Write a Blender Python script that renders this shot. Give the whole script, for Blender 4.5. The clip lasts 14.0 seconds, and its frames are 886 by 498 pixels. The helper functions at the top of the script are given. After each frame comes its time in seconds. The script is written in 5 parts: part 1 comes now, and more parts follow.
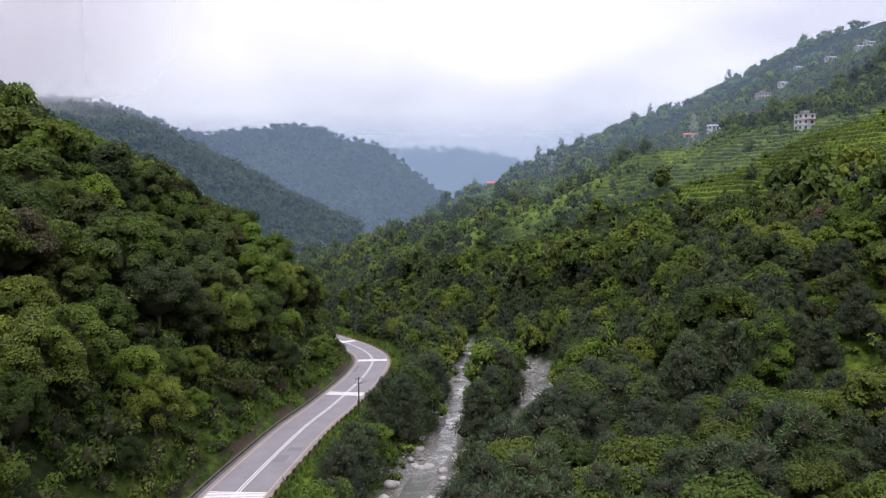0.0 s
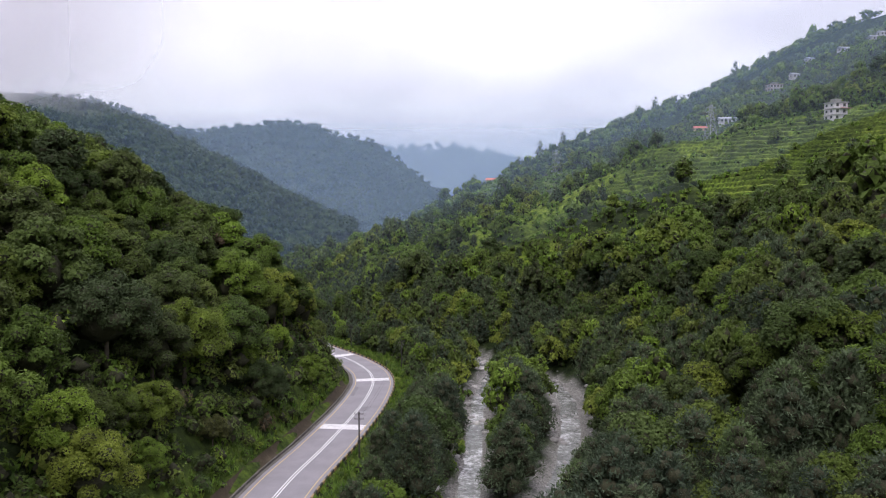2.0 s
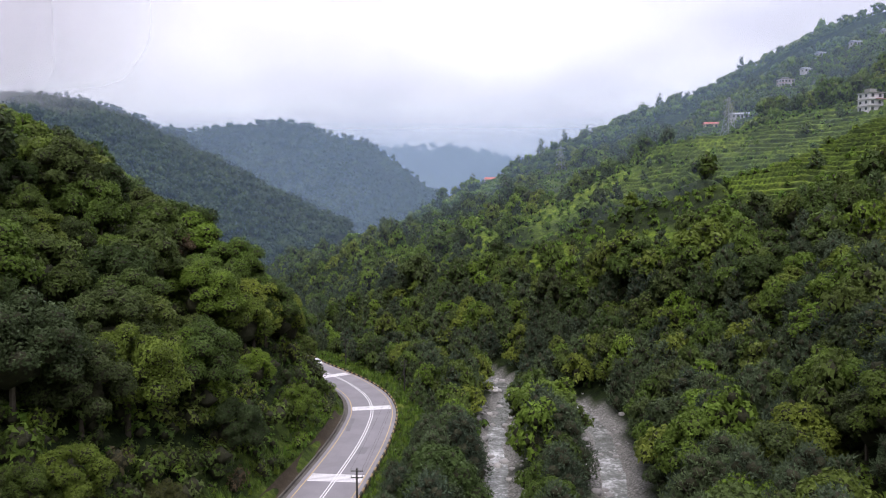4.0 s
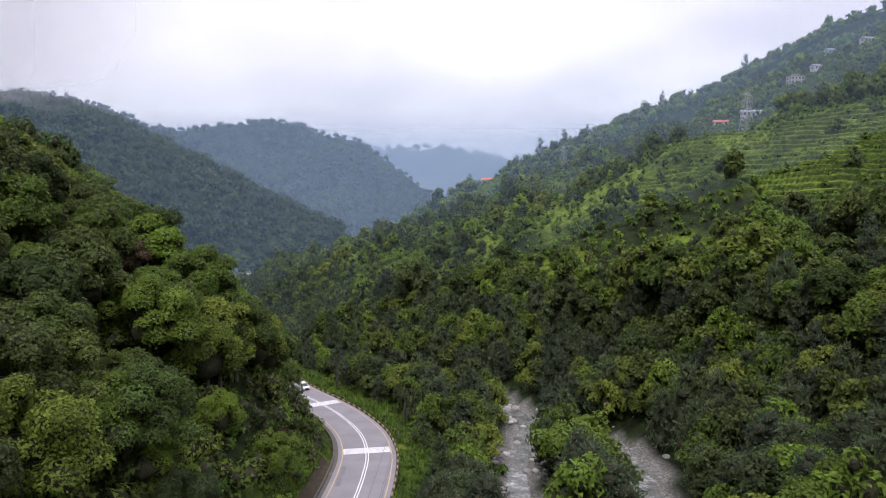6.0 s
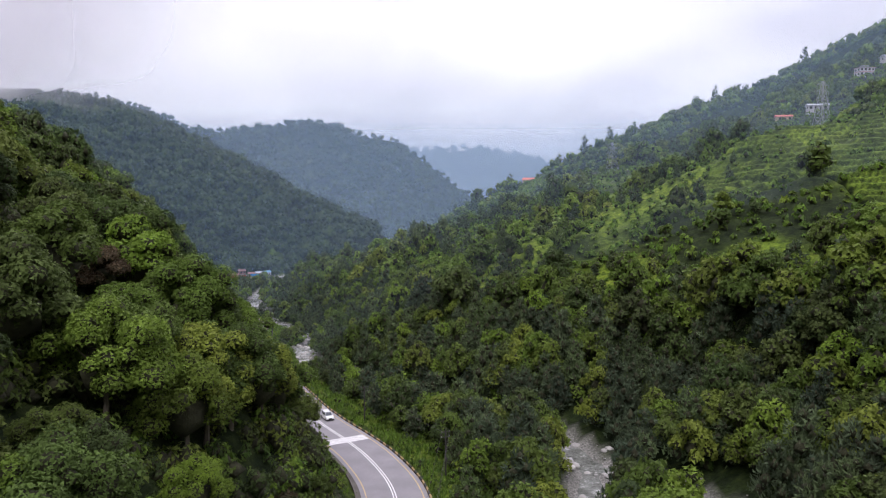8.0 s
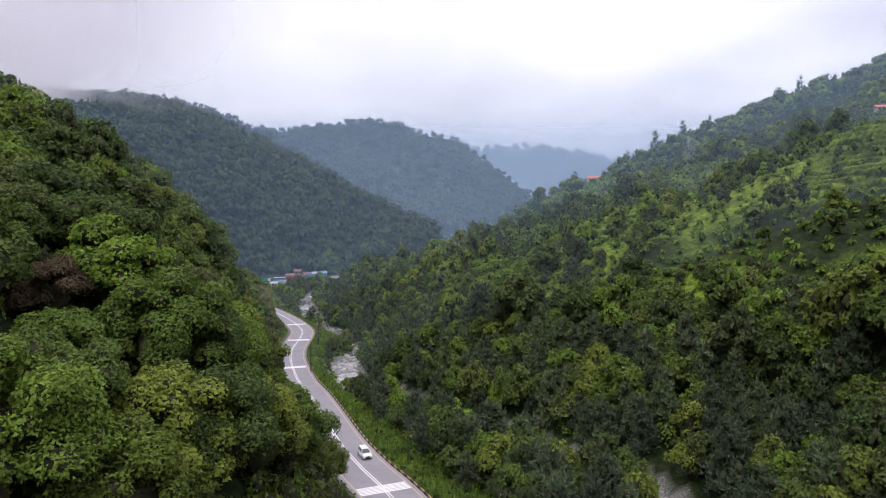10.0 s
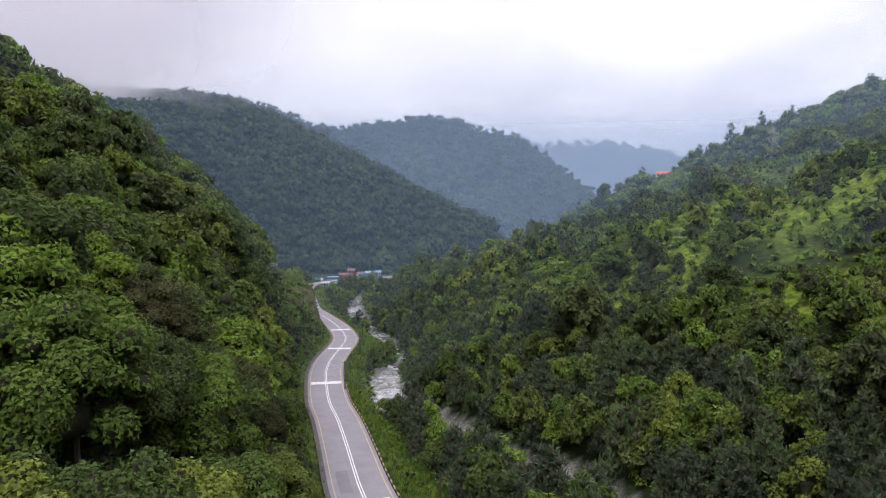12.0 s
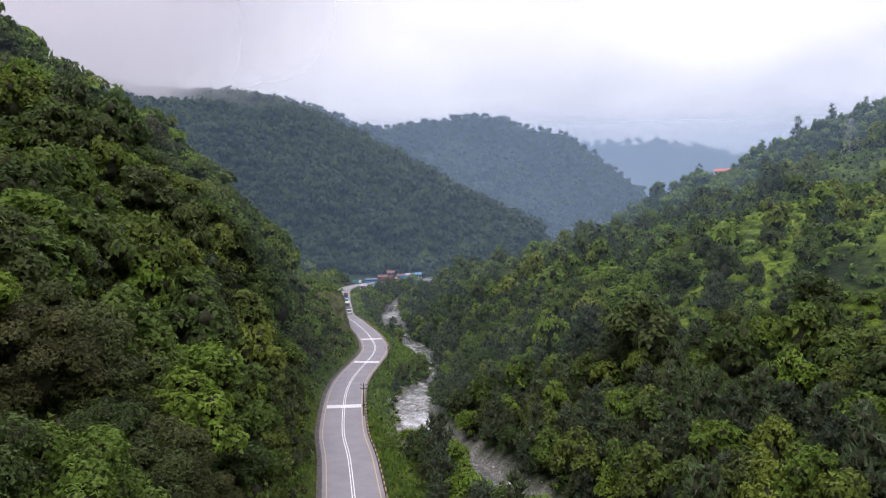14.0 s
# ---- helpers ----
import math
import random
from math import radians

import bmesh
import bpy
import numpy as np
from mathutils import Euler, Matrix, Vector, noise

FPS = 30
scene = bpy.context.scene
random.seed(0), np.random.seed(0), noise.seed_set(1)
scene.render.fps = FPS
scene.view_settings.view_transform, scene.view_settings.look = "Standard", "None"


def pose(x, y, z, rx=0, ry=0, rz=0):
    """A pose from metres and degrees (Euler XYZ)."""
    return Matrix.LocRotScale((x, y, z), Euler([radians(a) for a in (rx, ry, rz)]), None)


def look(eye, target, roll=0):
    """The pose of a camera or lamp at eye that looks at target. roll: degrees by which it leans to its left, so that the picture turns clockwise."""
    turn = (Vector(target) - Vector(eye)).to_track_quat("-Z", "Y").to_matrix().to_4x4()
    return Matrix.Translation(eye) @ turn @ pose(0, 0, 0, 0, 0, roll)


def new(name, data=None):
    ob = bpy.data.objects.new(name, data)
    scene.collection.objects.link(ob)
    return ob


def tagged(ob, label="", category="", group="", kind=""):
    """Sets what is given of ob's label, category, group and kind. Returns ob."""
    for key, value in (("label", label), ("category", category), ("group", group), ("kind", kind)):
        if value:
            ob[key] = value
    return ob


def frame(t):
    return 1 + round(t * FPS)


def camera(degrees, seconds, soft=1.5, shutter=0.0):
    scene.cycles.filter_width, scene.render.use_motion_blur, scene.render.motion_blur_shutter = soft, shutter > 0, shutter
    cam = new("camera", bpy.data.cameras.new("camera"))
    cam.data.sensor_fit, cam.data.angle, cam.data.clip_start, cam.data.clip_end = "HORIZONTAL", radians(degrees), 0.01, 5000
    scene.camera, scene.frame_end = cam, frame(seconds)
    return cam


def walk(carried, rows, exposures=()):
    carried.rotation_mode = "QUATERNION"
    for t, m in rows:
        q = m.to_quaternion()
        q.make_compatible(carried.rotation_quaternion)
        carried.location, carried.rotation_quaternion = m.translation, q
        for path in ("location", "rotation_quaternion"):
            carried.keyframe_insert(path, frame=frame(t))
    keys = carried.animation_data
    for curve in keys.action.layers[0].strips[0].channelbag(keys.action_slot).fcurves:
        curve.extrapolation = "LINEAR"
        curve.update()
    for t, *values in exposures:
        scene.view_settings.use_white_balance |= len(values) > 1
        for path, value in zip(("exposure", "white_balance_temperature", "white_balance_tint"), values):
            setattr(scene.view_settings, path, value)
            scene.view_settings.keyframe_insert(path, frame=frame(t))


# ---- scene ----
cam = camera(65.0, 14.0, soft=1.1)
METRES, EYE, TILT, LEAN, TURN = 170.0, 40.0, -3.5, 0.0, 0.0
ROWS = [
    (0.0, 0.0, 0.0, 0.0, -0.0, 0.0, 0.0),
    (0.5, -0.0061, 0.0363, 0.0017, -0.1, -0.07, 0.07),
    (1.0, -0.0115, 0.0712, 0.0035, -0.2, -0.13, 0.12),
    (1.5, -0.0167, 0.1079, 0.0054, -0.3, -0.18, 0.18),
    (2.0, -0.0216, 0.1429, 0.0071, -0.41, -0.18, 0.22),
    (2.5, -0.0265, 0.1797, 0.0085, -0.52, -0.17, 0.25),
    (3.0, -0.0312, 0.2148, 0.0096, -0.65, -0.16, 0.28),
    (5.5, -0.0518, 0.3926, 0.0189, -1.34, -0.05, 0.3),
    (6.0, -0.0551, 0.4273, 0.0209, -1.49, -0.02, 0.27),
    (6.5, -0.0578, 0.4637, 0.0228, -1.35, 0.01, 0.22),
    (7.0, -0.0597, 0.4984, 0.0248, -0.46, 0.05, 0.17),
    (7.5, -0.0617, 0.5348, 0.0267, 0.53, 0.08, 0.09),
    (10.0, -0.0678, 0.7104, 0.0365, 6.48, 0.03, -0.45),
    (10.5, -0.0681, 0.7468, 0.0384, 7.95, -0.03, -0.52),
    (11.0, -0.0684, 0.7814, 0.0405, 9.26, -0.1, -0.63),
    (11.5, -0.069, 0.8179, 0.0427, 10.46, -0.17, -0.71),
    (12.0, -0.0698, 0.8526, 0.0449, 11.5, -0.22, -0.75),
    (12.5, -0.0718, 0.8891, 0.0468, 12.63, -0.24, -0.84),
    (13.0, -0.0744, 0.9237, 0.0488, 13.66, -0.28, -0.89),
    (13.5, -0.0781, 0.9598, 0.0505, 14.57, -0.28, -0.94),
    (14.0, -0.0831, 0.994, 0.052, 15.31, -0.28, -1.0),
]
walk(cam, [(t, pose(0, 0, EYE, TILT, LEAN, TURN) @ pose(METRES * x, METRES * y, METRES * z, 90 + pitch, roll, yaw)) for t, x, y, z, yaw, pitch, roll in ROWS])

# ---- world, sun, haze ----
SUN_EL, SUN_AZ = 58.0, 200.0
world = bpy.data.worlds.new("overcast_sky")
scene.world = world
world.use_nodes = True
wn, wl = world.node_tree.nodes, world.node_tree.links
wn.clear()


def wnode(kind, **kw):
    n = wn.new(kind)
    for k, v in kw.items():
        n.inputs[k].default_value = v
    return n


w_out = wnode("ShaderNodeOutputWorld")
w_bg = wnode("ShaderNodeBackground", Strength=1.08)
w_sky = wnode("ShaderNodeTexSky")
w_sky.sky_type, w_sky.sun_disc = "NISHITA", False
w_sky.sun_elevation, w_sky.sun_rotation = radians(SUN_EL), radians(SUN_AZ)
w_co = wnode("ShaderNodeTexCoord")
w_map = wnode("ShaderNodeMapping")
w_map.inputs["Scale"].default_value = (1.0, 1.0, 2.6)
w_map.inputs["Location"].default_value = (0.35, 0.1, 0.0)
w_noise = wnode("ShaderNodeTexNoise", Scale=1.5, Detail=7.0, Roughness=0.5, Distortion=0.3)
w_ramp = wnode("ShaderNodeValToRGB")
w_ramp.color_ramp.elements[0].position, w_ramp.color_ramp.elements[0].color = 0.42, (0.66, 0.63, 0.75, 1)
w_ramp.color_ramp.elements[1].position, w_ramp.color_ramp.elements[1].color = 0.66, (1.13, 1.08, 1.20, 1)
w_add = wnode("ShaderNodeMix")
w_add.data_type, w_add.blend_type = "RGBA", "ADD"
w_sc = wnode("ShaderNodeMix")
w_sc.data_type, w_sc.blend_type = "RGBA", "MULTIPLY"
w_sc.inputs["Factor"].default_value = 1.0
w_sc.inputs[7].default_value = (0.012, 0.012, 0.012, 1)
w_add.inputs["Factor"].default_value = 1.0
wl.new(w_co.outputs["Generated"], w_map.inputs["Vector"])
wl.new(w_map.outputs["Vector"], w_noise.inputs["Vector"])
wl.new(w_noise.outputs["Fac"], w_ramp.inputs["Fac"])
wl.new(w_sky.outputs["Color"], w_sc.inputs[6])
wl.new(w_sc.outputs[2], w_add.inputs[7])
w_sep = wnode("ShaderNodeSeparateXYZ")
w_up = wnode("ShaderNodeMapRange")
for k_, v_ in (("From Min", 0.12), ("From Max", 0.95), ("To Min", 1.0), ("To Max", 2.25)):
    w_up.inputs[k_].default_value = v_
w_mul = wnode("ShaderNodeMix")
w_mul.data_type, w_mul.blend_type = "RGBA", "MULTIPLY"
w_mul.inputs["Factor"].default_value = 1.0
wl.new(w_co.outputs["Generated"], w_sep.inputs[0])
wl.new(w_sep.outputs["Z"], w_up.inputs["Value"])
w_side = wnode("ShaderNodeMapRange")
for k_, v_ in (("From Min", -0.75), ("From Max", 0.35), ("To Min", 0.64), ("To Max", 1.08)):
    w_side.inputs[k_].default_value = v_
w_cast = wnode("ShaderNodeMix")
w_cast.data_type, w_cast.blend_type = "RGBA", "MULTIPLY"
w_cast.inputs["Factor"].default_value = 1.0
wl.new(w_sep.outputs["X"], w_side.inputs["Value"])
wl.new(w_ramp.outputs["Color"], w_cast.inputs[6])
wl.new(w_side.outputs["Result"], w_cast.inputs[7])
wl.new(w_cast.outputs[2], w_mul.inputs[6])
wl.new(w_up.outputs["Result"], w_mul.inputs[7])
wl.new(w_mul.outputs[2], w_add.inputs[6])
wl.new(w_add.outputs[2], w_bg.inputs["Color"])
wl.new(w_bg.outputs["Background"], w_out.inputs["Surface"])

sun_data = bpy.data.lights.new("sun", "SUN")
sun_data.energy, sun_data.angle, sun_data.color = 1.4, radians(12), (1.0, 0.96, 0.86)
sun = new("sun", sun_data)
_e, _a = radians(SUN_EL), radians(SUN_AZ)
sun.matrix_world = look((0, 0, 300), (-300 * math.cos(_e) * math.sin(_a), -300 * math.cos(_e) * math.cos(_a), 300 - 300 * math.sin(_e)))


# ---- materials ----
def material(name):
    m = bpy.data.materials.new(name)
    m.use_nodes = True
    m.node_tree.nodes.clear()
    return m, m.node_tree.nodes, m.node_tree.links


def node(ns, kind, **kw):
    n = ns.new(kind)
    for k, v in kw.items():
        n.inputs[k.replace("_", " ")].default_value = v
    return n


def ramp(ns, stops):
    r = ns.new("ShaderNodeValToRGB")
    el = r.color_ramp.elements
    while len(el) < len(stops):
        el.new(0.5)
    for e, (p, c) in zip(el, stops):
        e.position, e.color = p, (*c, 1)
    return r


def mixrgb(ns, ls, kind, fac, a, b):
    n = ns.new("ShaderNodeMix")
    n.data_type, n.blend_type = "RGBA", kind
    for sock, v in ((n.inputs[0], fac), (n.inputs[6], a), (n.inputs[7], b)):
        if hasattr(v, "is_output"):
            ls.new(v, sock)
        else:
            sock.default_value = v if not isinstance(v, tuple) else (*v, 1)
    return n.outputs[2]


def calc(ns, ls, op, a, b=0.0):
    n = ns.new("ShaderNodeMath")
    n.operation = op
    for sock, v in zip(n.inputs, (a, b)):
        if hasattr(v, "is_output"):
            ls.new(v, sock)
        else:
            sock.default_value = v
    return n.outputs[0]


def leaf_material(name, stops, translucent=0.25, fine=2.6):
    """Foliage: hue by tree, lightness by branch and by leaf."""
    m, ns, ls = material(name)
    out = node(ns, "ShaderNodeOutputMaterial")
    att = ns.new("ShaderNodeAttribute")
    att.attribute_name = "tint"
    info = ns.new("ShaderNodeObjectInfo")
    geo = ns.new("ShaderNodeNewGeometry")
    fac = calc(ns, ls, "FRACT", calc(ns, ls, "ADD", att.outputs["Fac"], info.outputs["Random"]))
    col = ramp(ns, stops)
    ls.new(fac, col.inputs["Fac"])
    co = ns.new("ShaderNodeTexCoord")
    nz = node(ns, "ShaderNodeTexNoise", Scale=fine, Detail=4.0, Roughness=0.75)
    branch = node(ns, "ShaderNodeTexNoise", Scale=0.42, Detail=2.0, Roughness=0.6)
    for n in (nz, branch):
        ls.new(co.outputs["Object"], n.inputs["Vector"])
    lum = calc(ns, ls, "ADD", calc(ns, ls, "MULTIPLY", geo.outputs["Random Per Island"], 0.32), calc(ns, ls, "MULTIPLY", nz.outputs["Fac"], 0.7))
    lum = calc(ns, ls, "ADD", lum, calc(ns, ls, "SUBTRACT", calc(ns, ls, "MULTIPLY", branch.outputs["Fac"], 1.7), 0.36))
    bp = node(ns, "ShaderNodeBump", Strength=0.9, Distance=0.4)
    ls.new(nz.outputs["Fac"], bp.inputs["Height"])
    hue = ns.new("ShaderNodeHueSaturation")
    ls.new(col.outputs["Color"], hue.inputs["Color"])
    ls.new(lum, hue.inputs["Value"])
    hue.inputs["Saturation"].default_value = 1.0
    pr = node(ns, "ShaderNodeBsdfPrincipled", Roughness=0.6)
    pr.inputs["Specular IOR Level"].default_value = 0.14
    ls.new(bp.outputs["Normal"], pr.inputs["Normal"])
    tr = ns.new("ShaderNodeBsdfTranslucent")
    ls.new(hue.outputs["Color"], pr.inputs["Base Color"])
    ls.new(hue.outputs["Color"], tr.inputs["Color"])
    mix = node(ns, "ShaderNodeMixShader", Fac=translucent)
    ls.new(pr.outputs[0], mix.inputs[1])
    ls.new(tr.outputs[0], mix.inputs[2])
    ls.new(mix.outputs[0], out.inputs[0])
    return m


def surface(name, stops, scale=1.0, fine=8.0, rough=0.8, bump=0.3, dist=0.05, metallic=0.0, object_space=True, spec=0.3, vary=0.0):
    """A surface with a coarse and a fine variation and a relief."""
    m, ns, ls = material(name)
    out = node(ns, "ShaderNodeOutputMaterial")
    co = ns.new("ShaderNodeTexCoord")
    vec = co.outputs["Object"]
    n1 = node(ns, "ShaderNodeTexNoise", Scale=scale, Detail=6.0, Roughness=0.6)
    n2 = node(ns, "ShaderNodeTexNoise", Scale=scale * fine, Detail=5.0, Roughness=0.65)
    ls.new(vec, n1.inputs["Vector"])
    ls.new(vec, n2.inputs["Vector"])
    fac = calc(ns, ls, "ADD", calc(ns, ls, "MULTIPLY", n1.outputs["Fac"], 0.6), calc(ns, ls, "MULTIPLY", n2.outputs["Fac"], 0.4))
    if vary:
        info = ns.new("ShaderNodeObjectInfo")
        fac = calc(ns, ls, "ADD", fac, calc(ns, ls, "MULTIPLY", calc(ns, ls, "SUBTRACT", info.outputs["Random"], 0.5), vary))
    col = ramp(ns, stops)
    ls.new(fac, col.inputs["Fac"])
    pr = node(ns, "ShaderNodeBsdfPrincipled", Roughness=rough, Metallic=metallic)
    pr.inputs["Specular IOR Level"].default_value = spec
    bp = node(ns, "ShaderNodeBump", Strength=bump, Distance=dist)
    ls.new(fac, bp.inputs["Height"])
    ls.new(col.outputs["Color"], pr.inputs["Base Color"])
    ls.new(bp.outputs["Normal"], pr.inputs["Normal"])
    ls.new(pr.outputs[0], out.inputs[0])
    return m


BROAD = leaf_material("broad_leaves", [
    (0.00, (0.047, 0.071, 0.024)), (0.10, (0.119, 0.184, 0.028)), (0.20, (0.043, 0.063, 0.027)), (0.30, (0.160, 0.249, 0.033)), (0.40, (0.069, 0.090, 0.037)), (0.50, (0.137, 0.186, 0.030)),
    (0.58, (0.057, 0.090, 0.029)), (0.67, (0.179, 0.263, 0.036)), (0.75, (0.051, 0.071, 0.034)), (0.83, (0.116, 0.158, 0.036)), (0.90, (0.190, 0.233, 0.039)), (0.985, (0.060, 0.086, 0.037)), (1.0, (0.115, 0.082, 0.050))], 0.28)
# brownish-green leaf tones that paint shade into some trees above the road
SHADELEAF = leaf_material("shade_toned_leaves", [
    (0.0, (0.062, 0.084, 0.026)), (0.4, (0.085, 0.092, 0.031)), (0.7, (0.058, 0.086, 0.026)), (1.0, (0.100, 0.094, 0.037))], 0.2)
FEATHER = leaf_material("feathery_leaves", [
    (0.0, (0.089, 0.120, 0.069)), (0.3, (0.058, 0.082, 0.054)), (0.6, (0.109, 0.149, 0.067)), (0.85, (0.074, 0.100, 0.060)), (1.0, (0.106, 0.155, 0.058))], 0.25)
BUSH = leaf_material("bush_leaves", [
    (0.0, (0.094, 0.171, 0.029)), (0.35, (0.147, 0.233, 0.034)), (0.7, (0.073, 0.124, 0.031)), (1.0, (0.186, 0.257, 0.038))], 0.3)
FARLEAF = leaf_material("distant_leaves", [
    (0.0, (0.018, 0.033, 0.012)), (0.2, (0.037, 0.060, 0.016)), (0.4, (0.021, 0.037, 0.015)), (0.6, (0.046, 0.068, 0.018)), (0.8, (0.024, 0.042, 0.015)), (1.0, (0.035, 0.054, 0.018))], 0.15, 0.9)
BARK = surface("bark", [(0.3, (0.05, 0.04, 0.03)), (0.7, (0.13, 0.11, 0.09))], 2.0, 6.0, 0.9, 0.5)
# dark crown cores: shade between the leaves put into the colour
CORE_SHADE = surface("crown_core_shade", [(0.3, (0.024, 0.024, 0.014)), (0.55, (0.040, 0.041, 0.021)), (0.8, (0.058, 0.054, 0.030))], 2.2, 3.0, 0.9, 0.9, 0.3)
ASPHALT = surface("worn_asphalt", [(0.3, (0.185, 0.175, 0.19)), (0.5, (0.225, 0.212, 0.232)), (0.7, (0.27, 0.255, 0.278))], 0.25, 30.0, 0.75, 0.15, 0.01)
PATCH = surface("asphalt_patch", [(0.3, (0.155, 0.147, 0.16)), (0.7, (0.21, 0.20, 0.218))], 0.5, 20.0, 0.8, 0.2, 0.01)
ROCK = surface("mossy_rock", [(0.36, (0.026, 0.024, 0.014)), (0.44, (0.070, 0.058, 0.034)), (0.49, (0.052, 0.082, 0.018)), (0.54, (0.105, 0.084, 0.050)), (0.60, (0.080, 0.120, 0.022))], 0.3, 5.0, 0.9, 0.9, 0.5)
WHITE = surface("road_paint_white", [(0.3, (0.62, 0.60, 0.62)), (0.7, (0.82, 0.80, 0.82))], 1.2, 10.0, 0.6, 0.1, 0.005)
KERBY = surface("kerb_paint_ochre", [(0.3, (0.22, 0.15, 0.075)), (0.7, (0.38, 0.27, 0.13))], 1.2, 10.0, 0.7, 0.1, 0.01)
YELLOW = surface("road_paint_yellow", [(0.3, (0.42, 0.30, 0.14)), (0.7, (0.58, 0.43, 0.22))], 1.2, 10.0, 0.6, 0.1, 0.005)
BLACKP = surface("kerb_paint_black", [(0.3, (0.02, 0.02, 0.02)), (0.7, (0.06, 0.055, 0.05))], 1.2, 10.0, 0.7, 0.1, 0.01)
EARTH = surface("cut_earth", [(0.3, (0.022, 0.018, 0.011)), (0.55, (0.050, 0.038, 0.024)), (0.8, (0.10, 0.08, 0.055))], 0.6, 8.0, 0.95, 0.6, 0.1)
CONCRETE = surface("concrete", [(0.3, (0.22, 0.21, 0.20)), (0.7, (0.36, 0.35, 0.33))], 0.8, 12.0, 0.85, 0.3, 0.02)
DIRTY = surface("dirty_concrete", [(0.3, (0.060, 0.055, 0.048)), (0.55, (0.11, 0.10, 0.09)), (0.8, (0.20, 0.19, 0.17))], 0.5, 10.0, 0.9, 0.4, 0.03)
STONE = surface("river_stone", [(0.3, (0.22, 0.21, 0.21)), (0.7, (0.46, 0.44, 0.43))], 1.5, 6.0, 0.8, 0.4, 0.04, vary=0.35)


def ground_material():
    m, ns, ls = material("grassy_ground")
    out = node(ns, "ShaderNodeOutputMaterial")
    co = ns.new("ShaderNodeTexCoord")
    n1 = node(ns, "ShaderNodeTexNoise", Scale=0.035, Detail=5.0, Roughness=0.6)
    n2 = node(ns, "ShaderNodeTexNoise", Scale=0.8, Detail=6.0, Roughness=0.7)
    for n in (n1, n2):
        ls.new(co.outputs["Object"], n.inputs["Vector"])
    att = ns.new("ShaderNodeAttribute")
    att.attribute_name = "grass"
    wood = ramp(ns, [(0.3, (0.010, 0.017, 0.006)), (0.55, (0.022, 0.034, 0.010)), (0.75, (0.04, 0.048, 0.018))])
    grass = ramp(ns, [(0.28, (0.058, 0.100, 0.020)), (0.5, (0.140, 0.205, 0.026)), (0.72, (0.245, 0.295, 0.040))])
    f = calc(ns, ls, "ADD", calc(ns, ls, "MULTIPLY", n1.outputs["Fac"], 0.45), calc(ns, ls, "MULTIPLY", n2.outputs["Fac"], 0.55))
    ls.new(f, wood.inputs["Fac"])
    ls.new(f, grass.inputs["Fac"])
    geo = ns.new("ShaderNodeNewGeometry")
    sep = ns.new("ShaderNodeSeparateXYZ")
    ls.new(geo.outputs["Normal"], sep.inputs[0])
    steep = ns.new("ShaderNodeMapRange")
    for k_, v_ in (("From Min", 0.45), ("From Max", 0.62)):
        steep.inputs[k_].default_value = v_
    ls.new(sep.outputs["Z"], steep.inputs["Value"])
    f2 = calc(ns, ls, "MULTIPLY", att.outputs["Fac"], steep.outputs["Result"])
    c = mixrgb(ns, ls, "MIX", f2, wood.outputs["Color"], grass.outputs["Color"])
    n5 = node(ns, "ShaderNodeTexNoise", Scale=0.2, Detail=5.0, Roughness=0.65)
    ls.new(co.outputs["Object"], n5.inputs["Vector"])
    blot = ramp(ns, [(0.36, (0.45, 0.5, 0.5)), (0.5, (0.9, 0.92, 0.85)), (0.66, (1.3, 1.25, 1.1))])
    ls.new(n5.outputs["Fac"], blot.inputs["Fac"])
    c = mixrgb(ns, ls, "MULTIPLY", 1.0, c, blot.outputs["Color"])
    n6 = node(ns, "ShaderNodeTexNoise", Scale=0.62, Detail=6.0, Roughness=0.7)
    ls.new(co.outputs["Object"], n6.inputs["Vector"])
    tuft = ramp(ns, [(0.38, (0.42, 0.46, 0.5)), (0.5, (0.8, 0.82, 0.8)), (0.62, (1.12, 1.1, 1.0))])
    ls.new(n6.outputs["Fac"], tuft.inputs["Fac"])
    c = mixrgb(ns, ls, "MULTIPLY", 1.0, c, tuft.outputs["Color"])
    att2 = ns.new("ShaderNodeAttribute")
    att2.attribute_name = "gravel"
    n4 = node(ns, "ShaderNodeTexNoise", Scale=2.4, Detail=4.0, Roughness=0.75)
    ls.new(co.outputs["Object"], n4.inputs["Vector"])
    pebbles = ramp(ns, [(0.35, (0.07, 0.068, 0.064)), (0.5, (0.17, 0.165, 0.155)), (0.68, (0.36, 0.345, 0.33))])
    ls.new(n4.outputs["Fac"], pebbles.inputs["Fac"])
    c = mixrgb(ns, ls, "MIX", att2.outputs["Fac"], c, pebbles.outputs["Color"])
    pr = node(ns, "ShaderNodeBsdfPrincipled", Roughness=0.9)
    pr.inputs["Specular IOR Level"].default_value = 0.15
    bp = node(ns, "ShaderNodeBump", Strength=0.8, Distance=0.5)
    ls.new(n2.outputs["Fac"], bp.inputs["Height"])
    ls.new(c, pr.inputs["Base Color"])
    ls.new(bp.outputs["Normal"], pr.inputs["Normal"])
    ls.new(pr.outputs[0], out.inputs[0])
    return m


